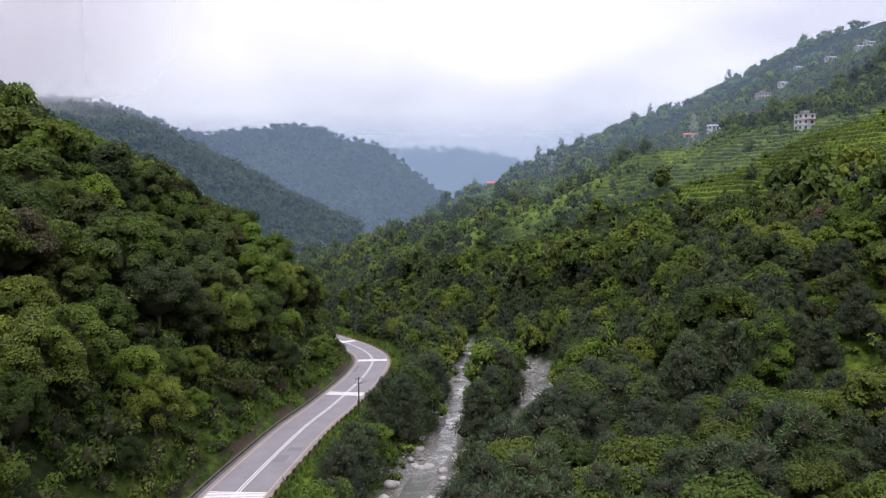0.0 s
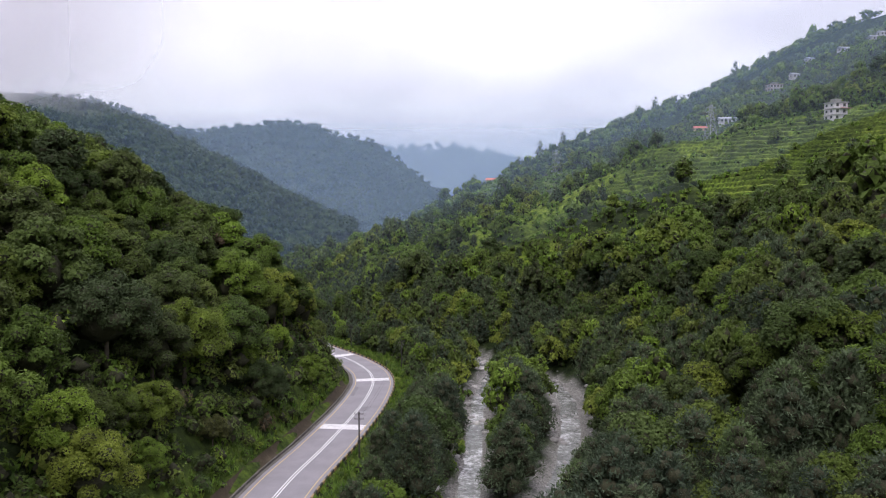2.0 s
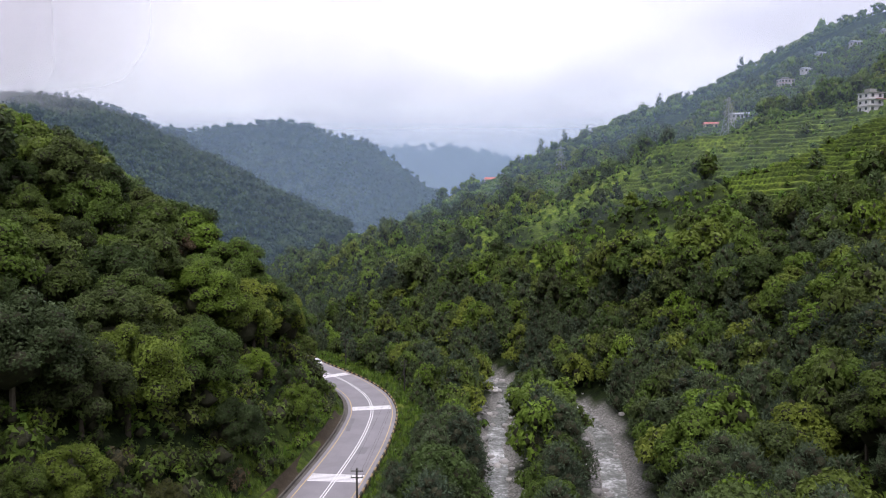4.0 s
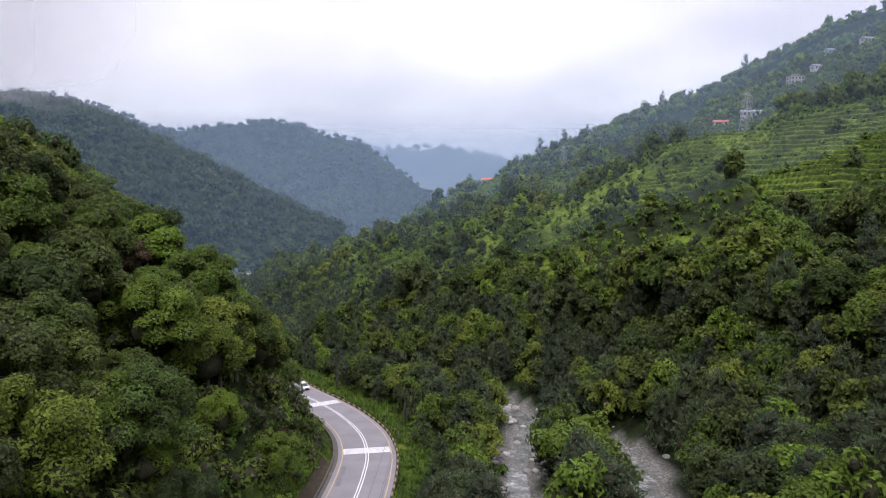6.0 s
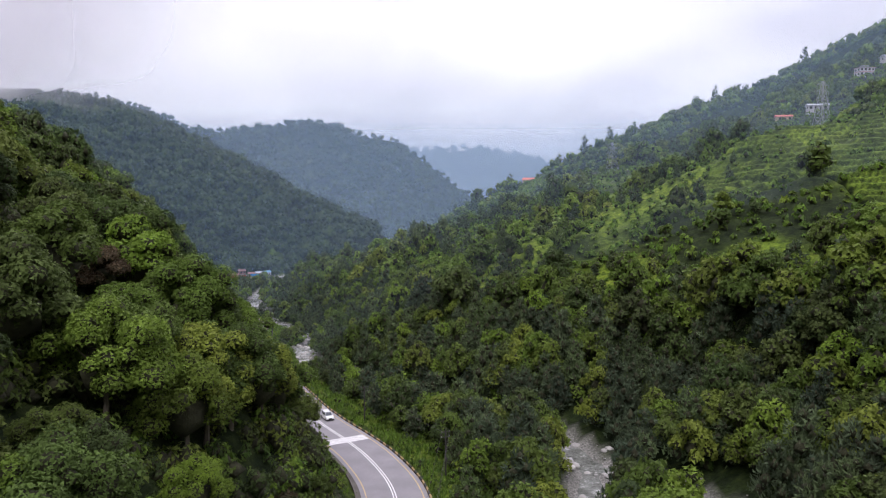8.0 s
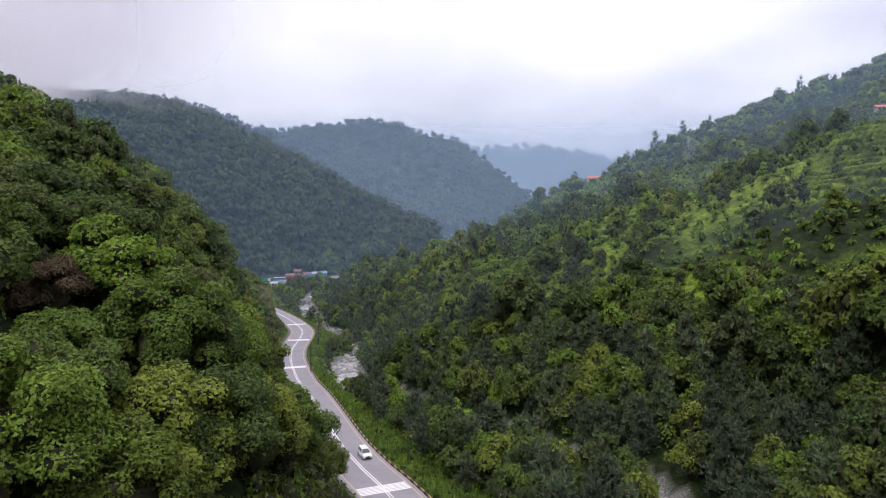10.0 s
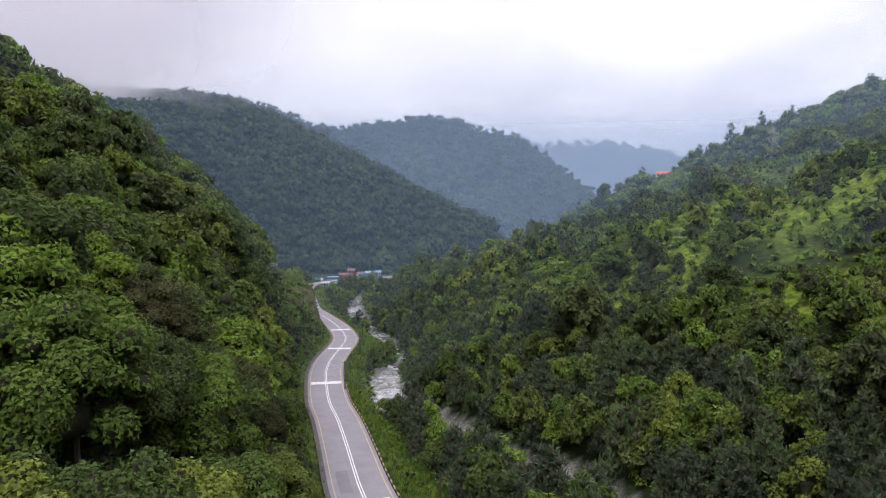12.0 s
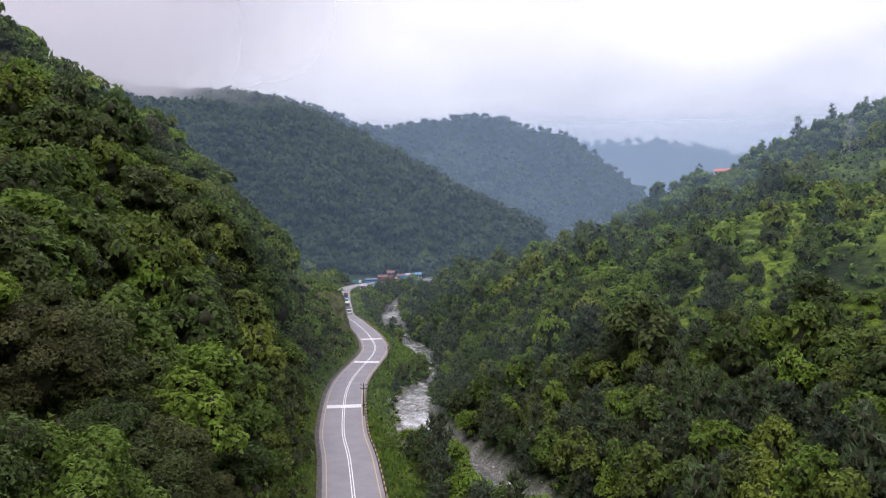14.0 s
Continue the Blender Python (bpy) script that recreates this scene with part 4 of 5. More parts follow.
# single trees along the ridge
x, y = scatter(rng, -20, 400, 735, 790, 13.0)
z, g, dr, dd, dw = terrain(x, y)
i = np.nonzero((rng.rand(len(x)) < 0.6) & (np.abs(x - 54) > 16))[0]
tall = 0.55 + 1.1 * rng.rand(len(i)) ** 1.6
forest("ridge_trees", "uneven narrow trees standing along the ridge", FEATHER, NARROW, x[i[::2]], y[i[::2]], z[i[::2]] - 0.6, tall[::2], rng)
forest("ridge_trees", "uneven broad trees standing along the ridge", BROAD, OFF_BROAD, x[i[1::2]], y[i[1::2]], z[i[1::2]] - 0.6, tall[1::2], rng)

# shrubs under the trees above the road
x, y = scatter(rng, -115, -22, 44, 420, 3.1)
z, g, dr, dd, dw = terrain(x, y)
ok = (dr > np.where(y < 185, 7.5, 7.2)) & (dr < np.interp(y, (44, 250, 420), (60, 55, 26))) & (rng.rand(len(x)) < 0.92)
i = np.nonzero(ok)[0]
forest("shrubs", "dense dark green shrubs under the trees", BROAD, SHRUB, x[i], y[i], z[i] - 0.5, rng.uniform(0.7, 1.4, len(i)) * np.interp(dr[i], (8, 12), (0.6, 1.0)), rng)

x, y = scatter(rng, -120, 110, 60, 460, 4.2)
z, g, dr, dd, dw = terrain(x, y)
i = np.nonzero((dd > 6) & (dd < 70) & (dw > 5.5) & (terrace_mask(x, y, dd) < 0.3) & (x < 50 + 0.8 * y) & (rng.rand(len(x)) < np.where(dd < 35, 0.8, 0.5)))[0]
forest("shrubs", "green shrubs under the trees beyond the river", BROAD, SHRUB, x[i], y[i], z[i] - 0.5, rng.uniform(0.6, 1.3, len(i)), rng)

# bushes
x, y = scatter(rng, -215, 110, 50, 640, 2.3)
z, g, dr, dd, dw = terrain(x, y)
road_side = (dr < -5.9) & (dr > -22)
above = (dr > 7.1) & (dr < 24)
slope = (dd > 3) & (dd < 260)
k = terrace_mask(x, y, dd)
r = rng.rand(len(x))
ok = (dw > 3.4) & ((road_side & (r < 0.55)) | (above & (r < np.where(y < 260, 1.0, 0.7))) | (slope & (dd < 60) & (r < 0.24)))
ok &= np.exp(-(((x + 91 + 0.3 * (y - 404)) / 9) ** 2 + ((y - 404) / 27) ** 2)) < 0.16
i = np.nonzero(ok)[0]
size = rng.uniform(0.5, 1.2, len(i)) * np.where(dr[i] < -22, 1.35, np.interp(np.abs(dr[i]), (6, 14), (0.55, 1.1)))
lift = np.where((dr[i] > 6) & (y[i] > 410) & (y[i] < 492), 0.9, -0.2)
forest("bushes", "low bright green bushes and undergrowth", BUSH, LOW_BUSH, x[i], y[i], z[i] + lift, size, rng)

# bushes over the open slope
x, y = scatter(rng, -110, 420, 150, 740, 3.7)
z, g, dr, dd, dw = terrain(x, y)
k = terrace_mask(x, y, dd)
ok = (dd > 45) & (dd < 520) & (x < 50 + 0.8 * y) & (rng.rand(len(x)) < 0.8 * (1 - 0.6 * np.clip(k * 1.3, 0, 1)))
i = np.nonzero(ok)[0]
forest("slope_bushes", "low green bushes scattered over the open slope", BUSH, OPEN_BUSH, x[i], y[i], z[i] - 0.2, rng.uniform(0.5, 1.4, len(i)) ** 1.2, rng)

# tall grass on the verges and the meadow
x, y = scatter(rng, -125, 0, 80, 440, 0.95)
z, g, dr, dd, dw = terrain(x, y)
meadow = np.exp(-(((x + 91 + 0.3 * (y - 404)) / 9) ** 2 + ((y - 404) / 27) ** 2))
ok = (((dr < -5.4) & (dr > -13)) | ((dr > np.where(y < 185, 7.4, 6.6)) & (dr < 10.2)) | ((meadow > 0.16) & (dr < -5.4))) & (dw > 4.5) & (rng.rand(len(x)) < 0.85)
TUFT = []
for _ in range(6):
    n = 9
    a, lean = rng.uniform(0, 2 * np.pi, n), rng.uniform(0.15, 0.55, n)
    foot = np.column_stack([rng.uniform(-0.3, 0.3, (n, 2)), np.zeros(n)])
    side = np.column_stack([-np.sin(a), np.cos(a), np.zeros(n)]) * 0.13
    tip = foot + np.column_stack([np.cos(a) * lean, np.sin(a) * lean, rng.uniform(0.45, 0.95, n)])
    TUFT.append((np.stack([foot - side, foot + side, tip], 1).reshape(-1, 3), np.arange(n * 3).reshape(-1, 3), np.zeros(n, dtype=bool)))
i = np.nonzero(ok)[0]
tufts = forest("tall_grass", "tall bright green grass on the road verges", BUSH, TUFT, x[i], y[i], z[i] - 0.05, rng.uniform(0.6, 1.3, len(i)), rng)
tagged(tufts, category="grass")

# far woods
x, y = scatter(rng, -780, -20, 690, 975, 6.4)
z, g, dr, dd, dw = terrain(x, y)
ok = (np.abs(dr) > 12) & (dw > 9) & (rng.rand(len(x)) < 1.1 - 1.7 * g) & (dd < 40) & ~((x > -250) & (x < -178) & (y < 716))
i = np.nonzero(ok)[0]
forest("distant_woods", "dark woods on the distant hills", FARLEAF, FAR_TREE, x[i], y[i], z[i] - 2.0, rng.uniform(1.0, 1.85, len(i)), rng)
x, y = scatter(rng, -960, 40, 1010, 1715, 12.5)
z, g, dr, dd, dw = terrain(x, y)
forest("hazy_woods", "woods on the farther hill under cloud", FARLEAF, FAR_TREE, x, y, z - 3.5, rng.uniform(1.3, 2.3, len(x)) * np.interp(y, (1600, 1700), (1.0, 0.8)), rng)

x, y = scatter(rng, -420, 760, 2880, 3225, 34)
z, g, dr, dd, dw = terrain(x, y)
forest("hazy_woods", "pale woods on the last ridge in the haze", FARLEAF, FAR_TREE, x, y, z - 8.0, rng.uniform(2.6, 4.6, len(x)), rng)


# ---- haze and cloud ----
def veil(name, label, y_, x0, x1, z0, z1, mat, thin):
    nx, nz = 240, 48
    gx, gz = np.meshgrid(np.linspace(x0, x1, nx), np.linspace(z0, z1, nz))
    gy = np.full(gx.shape, float(y_))
    u, w = (gx - x0) / (x1 - x0), (gz - z0) / (z1 - z0)
    i_ = (np.arange(nz - 1)[:, None] * nx + np.arange(nx - 1)[None, :]).ravel()
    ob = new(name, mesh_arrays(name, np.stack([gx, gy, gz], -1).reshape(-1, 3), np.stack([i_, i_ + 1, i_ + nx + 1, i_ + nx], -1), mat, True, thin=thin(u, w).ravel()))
    return tagged(ob, label, "mist", kind="structure")


# blue-tinted upright sheets paint in distance haze; the two nearest thin leftwards
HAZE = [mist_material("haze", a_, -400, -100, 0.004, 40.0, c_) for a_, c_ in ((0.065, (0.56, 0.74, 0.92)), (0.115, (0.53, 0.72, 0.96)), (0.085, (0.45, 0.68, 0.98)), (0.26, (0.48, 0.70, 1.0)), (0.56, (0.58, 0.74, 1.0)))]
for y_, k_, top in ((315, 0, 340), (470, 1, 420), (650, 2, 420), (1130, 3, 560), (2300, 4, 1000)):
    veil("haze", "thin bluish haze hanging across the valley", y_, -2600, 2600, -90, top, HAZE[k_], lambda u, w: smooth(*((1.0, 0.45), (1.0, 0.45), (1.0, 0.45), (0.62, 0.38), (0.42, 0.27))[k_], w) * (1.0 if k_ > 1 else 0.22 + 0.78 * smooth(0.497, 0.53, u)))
for y_, low, high, most, grain, wisp, u0, u1 in ((872, 118, 196, 0.90, 0.008, 120.0, 0.405, 0.365), (950, 140, 270, 0.88, 0.004, 110.0, 0.425, 0.375)):
    CLOUD = mist_material("low_cloud", most, low, high, grain, wisp, (1.0, 0.96, 1.0))
    veil("low_cloud", "grey-white cloud hanging over the wooded hilltop", y_, -2600, 2600, -90, 700, CLOUD, lambda u, w: smooth((u0 * 5000 + 200) / 5200, (u1 * 5000 + 200) / 5200, u) * smooth(1.0, 0.5, w))


# ---- road furniture ----
RUN = np.concatenate([[0], np.cumsum(np.linalg.norm(np.diff(ROADF, axis=0), axis=1))])


def road_at(y_):
    """Centre, direction along (away from the start) and run of the road where it passes y_."""
    i_ = int(np.argmax(ROADF[:, 1] >= y_))
    a, b = ROADF[i_ - 1], ROADF[i_]
    t = (y_ - a[1]) / (b[1] - a[1])
    d = (b - a) / np.linalg.norm(b - a)
    return a + (b - a) * t, d, RUN[i_ - 1] + t * (RUN[i_] - RUN[i_ - 1])


def along(run):
    return np.array([np.interp(run, RUN, ROADF[:, 0]), np.interp(run, RUN, ROADF[:, 1])])


bm = bmesh.new()
box(bm, -LANE + 0.15, -0.16, 0.0, LANE - 0.15, 0.16, 0.012)
stripe_me = bpy.data.meshes.new("rumble_stripe")
bm.to_mesh(stripe_me)
bm.free()
stripe_me.materials.append(WHITE)
for y_ in (89.5, 147.0, 188.0, 221.5, 315.0, 371.5, 417.0):
    c, d, run = road_at(y_)
    for k in range(6):
        p = along(run + (k - 2.5) * 0.52)
        o = new("rumble_stripe", stripe_me)
        o.parent = road
        o.matrix_world = pose(p[0], p[1], float(road_z(p[1])) + 0.006, 0, 0, math.degrees(math.atan2(d[1], d[0])) - 90)

# kerb on the valley side, painted in turns
kerb = tagged(new("road_kerb"), "low kerb painted in black and yellow blocks", "kerb", kind="structure")
blocks = []
for mat in (KERBY, BLACKP):
    bm = bmesh.new()
    box(bm, -0.13, -0.68, -0.4, 0.13, 0.68, 0.26, 0.04)
    me = bpy.data.meshes.new("kerb_block")
    bm.to_mesh(me)
    bm.free()
    me.materials.append(mat)
    blocks.append(me)
run0 = road_at(84)[2]
for k in range(300):
    run = run0 + k * 1.4
    p, p2 = along(run), along(run + 0.5)
    d = (p2 - p) / np.linalg.norm(p2 - p)
    q2 = p + np.array([d[1], -d[0]]) * 4.98
    o = new("kerb_block", blocks[k % 2])
    o.parent = kerb
    o.matrix_world = pose(q2[0], q2[1], float(road_z(p[1])), 0, 0, math.degrees(math.atan2(d[1], d[0])) - 90)

# parapet at the far bend
parapet = tagged(new("road_parapet"), "low pale concrete parapet along the far bend", "parapet", kind="structure")
bm = bmesh.new()
box(bm, -0.15, -0.95, -0.3, 0.15, 0.95, 0.7, 0.03)
par_me = bpy.data.meshes.new("parapet_block")
bm.to_mesh(par_me)
bm.free()
par_me.materials.append(CONCRETE)
for k in range(48):
    run = road_at(560)[2] + k * 2.3
    p, p2 = along(run), along(run + 0.5)
    d = (p2 - p) / np.linalg.norm(p2 - p)
    q2 = p + np.array([d[1], -d[0]]) * 5.0
    o = new("parapet_block", par_me)
    o.parent = parapet
    o.matrix_world = pose(q2[0], q2[1], float(road_z(p[1])), 0, 0, math.degrees(math.atan2(d[1], d[0])) - 90)

# drain and cut bank on the hill side
v, q = strip(ROADF[ROADF[:, 1] < 470], -5.35, -4.75, -0.02, road_z)
tagged(new("drain_edge", mesh_arrays("drain_edge", v, q[:, ::-1], DIRTY)), "narrow concrete drain along the road", "drain", kind="structure")
v0, _ = strip(ROADF[ROADF[:, 1] < 470], -5.62, -5.35, 0.0, road_z, segs=1)
lip = v0.reshape(-1, 2, 3)
lv = np.concatenate([lip[:, 0] + (0, 0, -0.5), lip[:, 0] + (0, 0, 0.32), lip[:, 1] + (0, 0, 0.32), lip[:, 1] + (0, 0, -0.5)], 1).reshape(-1, 3)
n_ = len(lip)
i_ = np.arange(n_ - 1) * 4
lq = np.concatenate([np.stack([i_ + a, i_ + a + 4, i_ + a + 5, i_ + a + 1], -1) for a in range(3)])
tagged(new("drain_wall", mesh_arrays("drain_wall", lv, lq, DIRTY)), "low weathered concrete wall behind the drain", "wall", kind="structure")


def bank_strip(y0, y1, o0, o1, lift, mat, name, label):
    line = ROADF[(ROADF[:, 1] > y0) & (ROADF[:, 1] < y1)]
    n = 7
    v_, q_ = strip(line, -o1, -o0, 0.0, road_z, segs=n)
    z_, *_ = terrain(v_[:, 0], v_[:, 1])
    j = np.random.RandomState(3)
    v_[:, 2] = z_ + lift + j.uniform(-0.05, 0.1, len(v_))
    tagged(new(name, mesh_arrays(name, v_, q_[:, ::-1], mat, True)), label, "bank", kind="structure")


bank_strip(60, 183, 5.6, 7.2, 0.34, EARTH, "cut_bank", "bare brown earth bank cut beside the road")


def rock_face():
    """The mossy rock wall where the road is cut round the spur."""
    line = np.array([along(r_) for r_ in np.arange(road_at(408)[2], road_at(494)[2], 1.0)])
    v_, q_ = strip(line, -30.0, -5.9, 0.0, road_z, segs=26)
    z_, *_ = terrain(v_[:, 0], v_[:, 1])
    v_[:, 2] = z_ + 1.0 + fbm(v_[:, 0], v_[:, 1], 5.0, 3) * 1.8
    v_[:, 0] += 0.4 + fbm(v_[:, 1], z_ * 1.5, 5.0, 3) * 2.4
    v_[:, 1] += -0.8 + fbm(v_[:, 0] + 40, z_ * 1.5, 5.0, 3) * 2.4
    v_[:, 0] += fbm(v_[:, 1] * 1.3, z_, 1.9, 2) * 1.3
    v_[:, 2] += fbm(v_[:, 0], v_[:, 1] + z_, 2.1, 2) * 1.0
    a_, b_, c_ = v_[q_[:, 0]], v_[q_[:, 1]], v_[q_[:, 2]]
    nrm = np.cross(b_ - a_, c_ - a_)
    q_ = q_[np.abs(nrm[:, 2]) / np.linalg.norm(nrm, axis=1) < 0.72]
    tagged(new("rock_face", mesh_arrays("rock_face", v_, q_[:, ::-1], ROCK, False)), "steep brown rock face with moss beside the road", "rock", kind="structure")


rock_face()

# mended patches in the asphalt
for y0, y1, o0, o1 in ((103.0, 106.5, 0.6, 2.4), (108.5, 110.2, 1.2, 3.4), (158.0, 161.5, 0.5, 1.9), (171.0, 180.0, -3.7, -3.0), (243.0, 252.0, -3.2, -1.2)):
    line = np.array([along(r_) for r_ in np.linspace(road_at(y0)[2], road_at(y1)[2], 6)])
    v, q = strip(line, o0, o1, 0.006, road_z, segs=1)
    v[:, 0] += np.random.RandomState(int(y0)).uniform(-0.12, 0.12, len(v))
    o = new("asphalt_patch", mesh_arrays("asphalt_patch", v, q[:, ::-1], PATCH))
    o.parent = road


# ---- poles and wires ----
def pole_mesh():
    bm = bmesh.new()
    tube(bm, (0, 0, -0.8), (0, 0, 7.4), 0.16, 0.11, 8)
    return bm


DARKMETAL = surface("dark_pole", [(0.3, (0.03, 0.028, 0.027)), (0.7, (0.075, 0.07, 0.065))], 1.5, 8.0, 0.6, 0.2, 0.01)
STEEL = surface("galvanised_steel", [(0.3, (0.28, 0.29, 0.30)), (0.7, (0.42, 0.43, 0.44))], 1.5, 8.0, 0.5, 0.2, 0.01, metallic=0.3)
POLES = [(-16.1, 131.0), (-13.3, 204.0), (-30.2, 233.5), (-70.2, 308.5), (-84.6, 364.0), (-92.6, 391.0)]


def power_pole(x_, y_, a):
    z_ = float(terrain(np.array([x_]), np.array([y_]))[0][0])
    t = tagged(new("power_pole"), "dark metal power pole with two cross-arms beside the road", "power pole", "poles along the road")
    t.matrix_world = pose(x_, y_, z_, 0, 0, a)
    part("post", pole_mesh(), DARKMETAL, t)
    for k, h in enumerate((7.0, 6.2)):
        bm = bmesh.new()
        box(bm, -0.75, -0.05, h, 0.75, 0.05, h + 0.1, 0.01)
        part("cross_arm", bm, DARKMETAL, t)
        for dx in (-0.68, 0.68):
            bm = bmesh.new()
            tube(bm, (dx, 0, h + 0.1), (dx, 0, h + 0.32), 0.06, 0.04, 8)
            part("insulator", bm, CONCRETE, t)
    bm = bmesh.new()
    box(bm, -0.22, -0.3, 2.4, 0.22, -0.1, 3.0, 0.03)
    part("switch_box", bm, DARKMETAL, t)
    return Vector((x_, y_, z_))


tops = []
for k, (px, py) in enumerate(POLES):
    nx = POLES[min(k + 1, len(POLES) - 1)] if k < len(POLES) - 1 else POLES[k]
    pv = POLES[k - 1] if k == len(POLES) - 1 else (px, py)
    a = math.degrees(math.atan2(nx[1] - pv[1], nx[0] - pv[0])) - 90
    tops.append((power_pole(px, py, a), a))


def wire(a, b, sag, r=0.018):
    bm = bmesh.new()
    last = None
    for k in range(13):
        t = k / 12
        p = a.lerp(b, t) - Vector((0, 0, sag * 4 * t * (1 - t)))
        if last is not None:
            tube(bm, last, p, r, r, 4)
        last = p
    return bm


for (p, a), (p2, a2) in zip(tops[:-1], tops[1:]):
    for dx, h in ((-0.68, 7.32), (0.68, 7.32), (0.68, 6.52)):
        s = Vector((math.cos(radians(a)) * dx, math.sin(radians(a)) * dx, h))
        s2 = Vector((math.cos(radians(a2)) * dx, math.sin(radians(a2)) * dx, h))
        o = part("power_line", wire(p + s, p2 + s2, 0.012 * (p2 - p).length), DARKMETAL)
        tagged(o, "thin dark overhead wire sagging between poles", "wire", "wires along the road")


# ---- pylons ----
PYL2 = (84.0, 540.0)
def pylon(x_, y_, height, label, r=0.10):
    z_ = float(terrain(np.array([x_]), np.array([y_]))[0][0])
    t = tagged(new("lattice_pylon"), label, "pylon", "pylons on the slope")
    t.matrix_world = pose(x_, y_, z_ - 0.3, 0, 0, 25)
    w = lambda h: 3.0 * (1 - h / height) ** 1.15 + 0.45
    hs = [0, 0.2, 0.38, 0.54, 0.68, 0.8, 0.9, 1.0]
    cs = [(-1, -1), (1, -1), (1, 1), (-1, 1)]
    for sx, sy in cs:
        bm = bmesh.new()
        for a, b in zip(hs[:-1], hs[1:]):
            wa, wb = w(a * height), w(b * height)
            tube(bm, (sx * wa, sy * wa, a * height), (sx * wb, sy * wb, b * height), r * 1.2, r, 5)
        part("leg", bm, STEEL, t)
    for a, b in zip(hs[:-1], hs[1:]):
        bm = bmesh.new()
        wa, wb, za, zb = w(a * height), w(b * height), a * height, b * height
        for (sx, sy), (tx, ty) in zip(cs, cs[1:] + cs[:1]):
            tube(bm, (sx * wa, sy * wa, za), (tx * wb, ty * wb, zb), r * 0.6, r * 0.6, 4)
            tube(bm, (tx * wa, ty * wa, za), (sx * wb, sy * wb, zb), r * 0.6, r * 0.6, 4)
            tube(bm, (sx * wb, sy * wb, zb), (tx * wb, ty * wb, zb), r * 0.6, r * 0.6, 4)
        part("bracing", bm, STEEL, t)
    for h in (0.70, 0.82, 0.93):
        for s in (-1, 1):
            bm = bmesh.new()
            wz = w(h * height)
            for dy in (-wz, wz):
                tube(bm, (s * wz, dy, h * height), (s * 3.6, 0, h * height + 0.2), r * 0.6, r * 0.5, 4)
                tube(bm, (s * wz, dy, h * height + 1.1), (s * 3.6, 0, h * height + 0.2), r * 0.6, r * 0.5, 4)
            part("arm", bm, STEEL, t)
            bm = bmesh.new()
            tube(bm, (s * 3.6, 0, h * height + 0.1), (s * 3.6, 0, h * height - 1.2), 0.1, 0.1, 6)
            part("insulator", bm, CONCRETE, t)


pylon(144.5, 404.0, 25.0, "grey steel lattice pylon standing on the terraced slope")
pylon(PYL2[0], PYL2[1], 20.0, "grey steel lattice pylon high on the wooded slope", 0.05)

# ---- houses ----
PLASTER = surface("white_plaster", [(0.3, (0.46, 0.44, 0.47)), (0.7, (0.68, 0.65, 0.69))], 0.5, 6.0, 0.8, 0.2, 0.02)
PINK = surface("pink_plaster", [(0.3, (0.45, 0.22, 0.22)), (0.7, (0.62, 0.34, 0.33))], 0.5, 6.0, 0.8, 0.2, 0.02)
OCHRE = surface("ochre_plaster", [(0.3, (0.55, 0.42, 0.26)), (0.7, (0.72, 0.58, 0.38))], 0.5, 6.0, 0.8, 0.2, 0.02)
SHEET = surface("roof_sheet", [(0.3, (0.30, 0.31, 0.35)), (0.7, (0.46, 0.47, 0.52))], 0.6, 8.0, 0.5, 0.2, 0.02, metallic=0.2)
REDROOF = surface("red_roof", [(0.3, (0.42, 0.10, 0.08)), (0.7, (0.62, 0.20, 0.15))], 0.6, 8.0, 0.6, 0.2, 0.02)
GLASS = surface("window_glass", [(0.3, (0.03, 0.035, 0.045)), (0.7, (0.06, 0.07, 0.085))], 0.6, 4.0, 0.12, 0.02, 0.005, spec=0.6)
WOODD = surface("dark_wood", [(0.3, (0.06, 0.04, 0.03)), (0.7, (0.14, 0.09, 0.06))], 1.0, 8.0, 0.7, 0.2, 0.01)


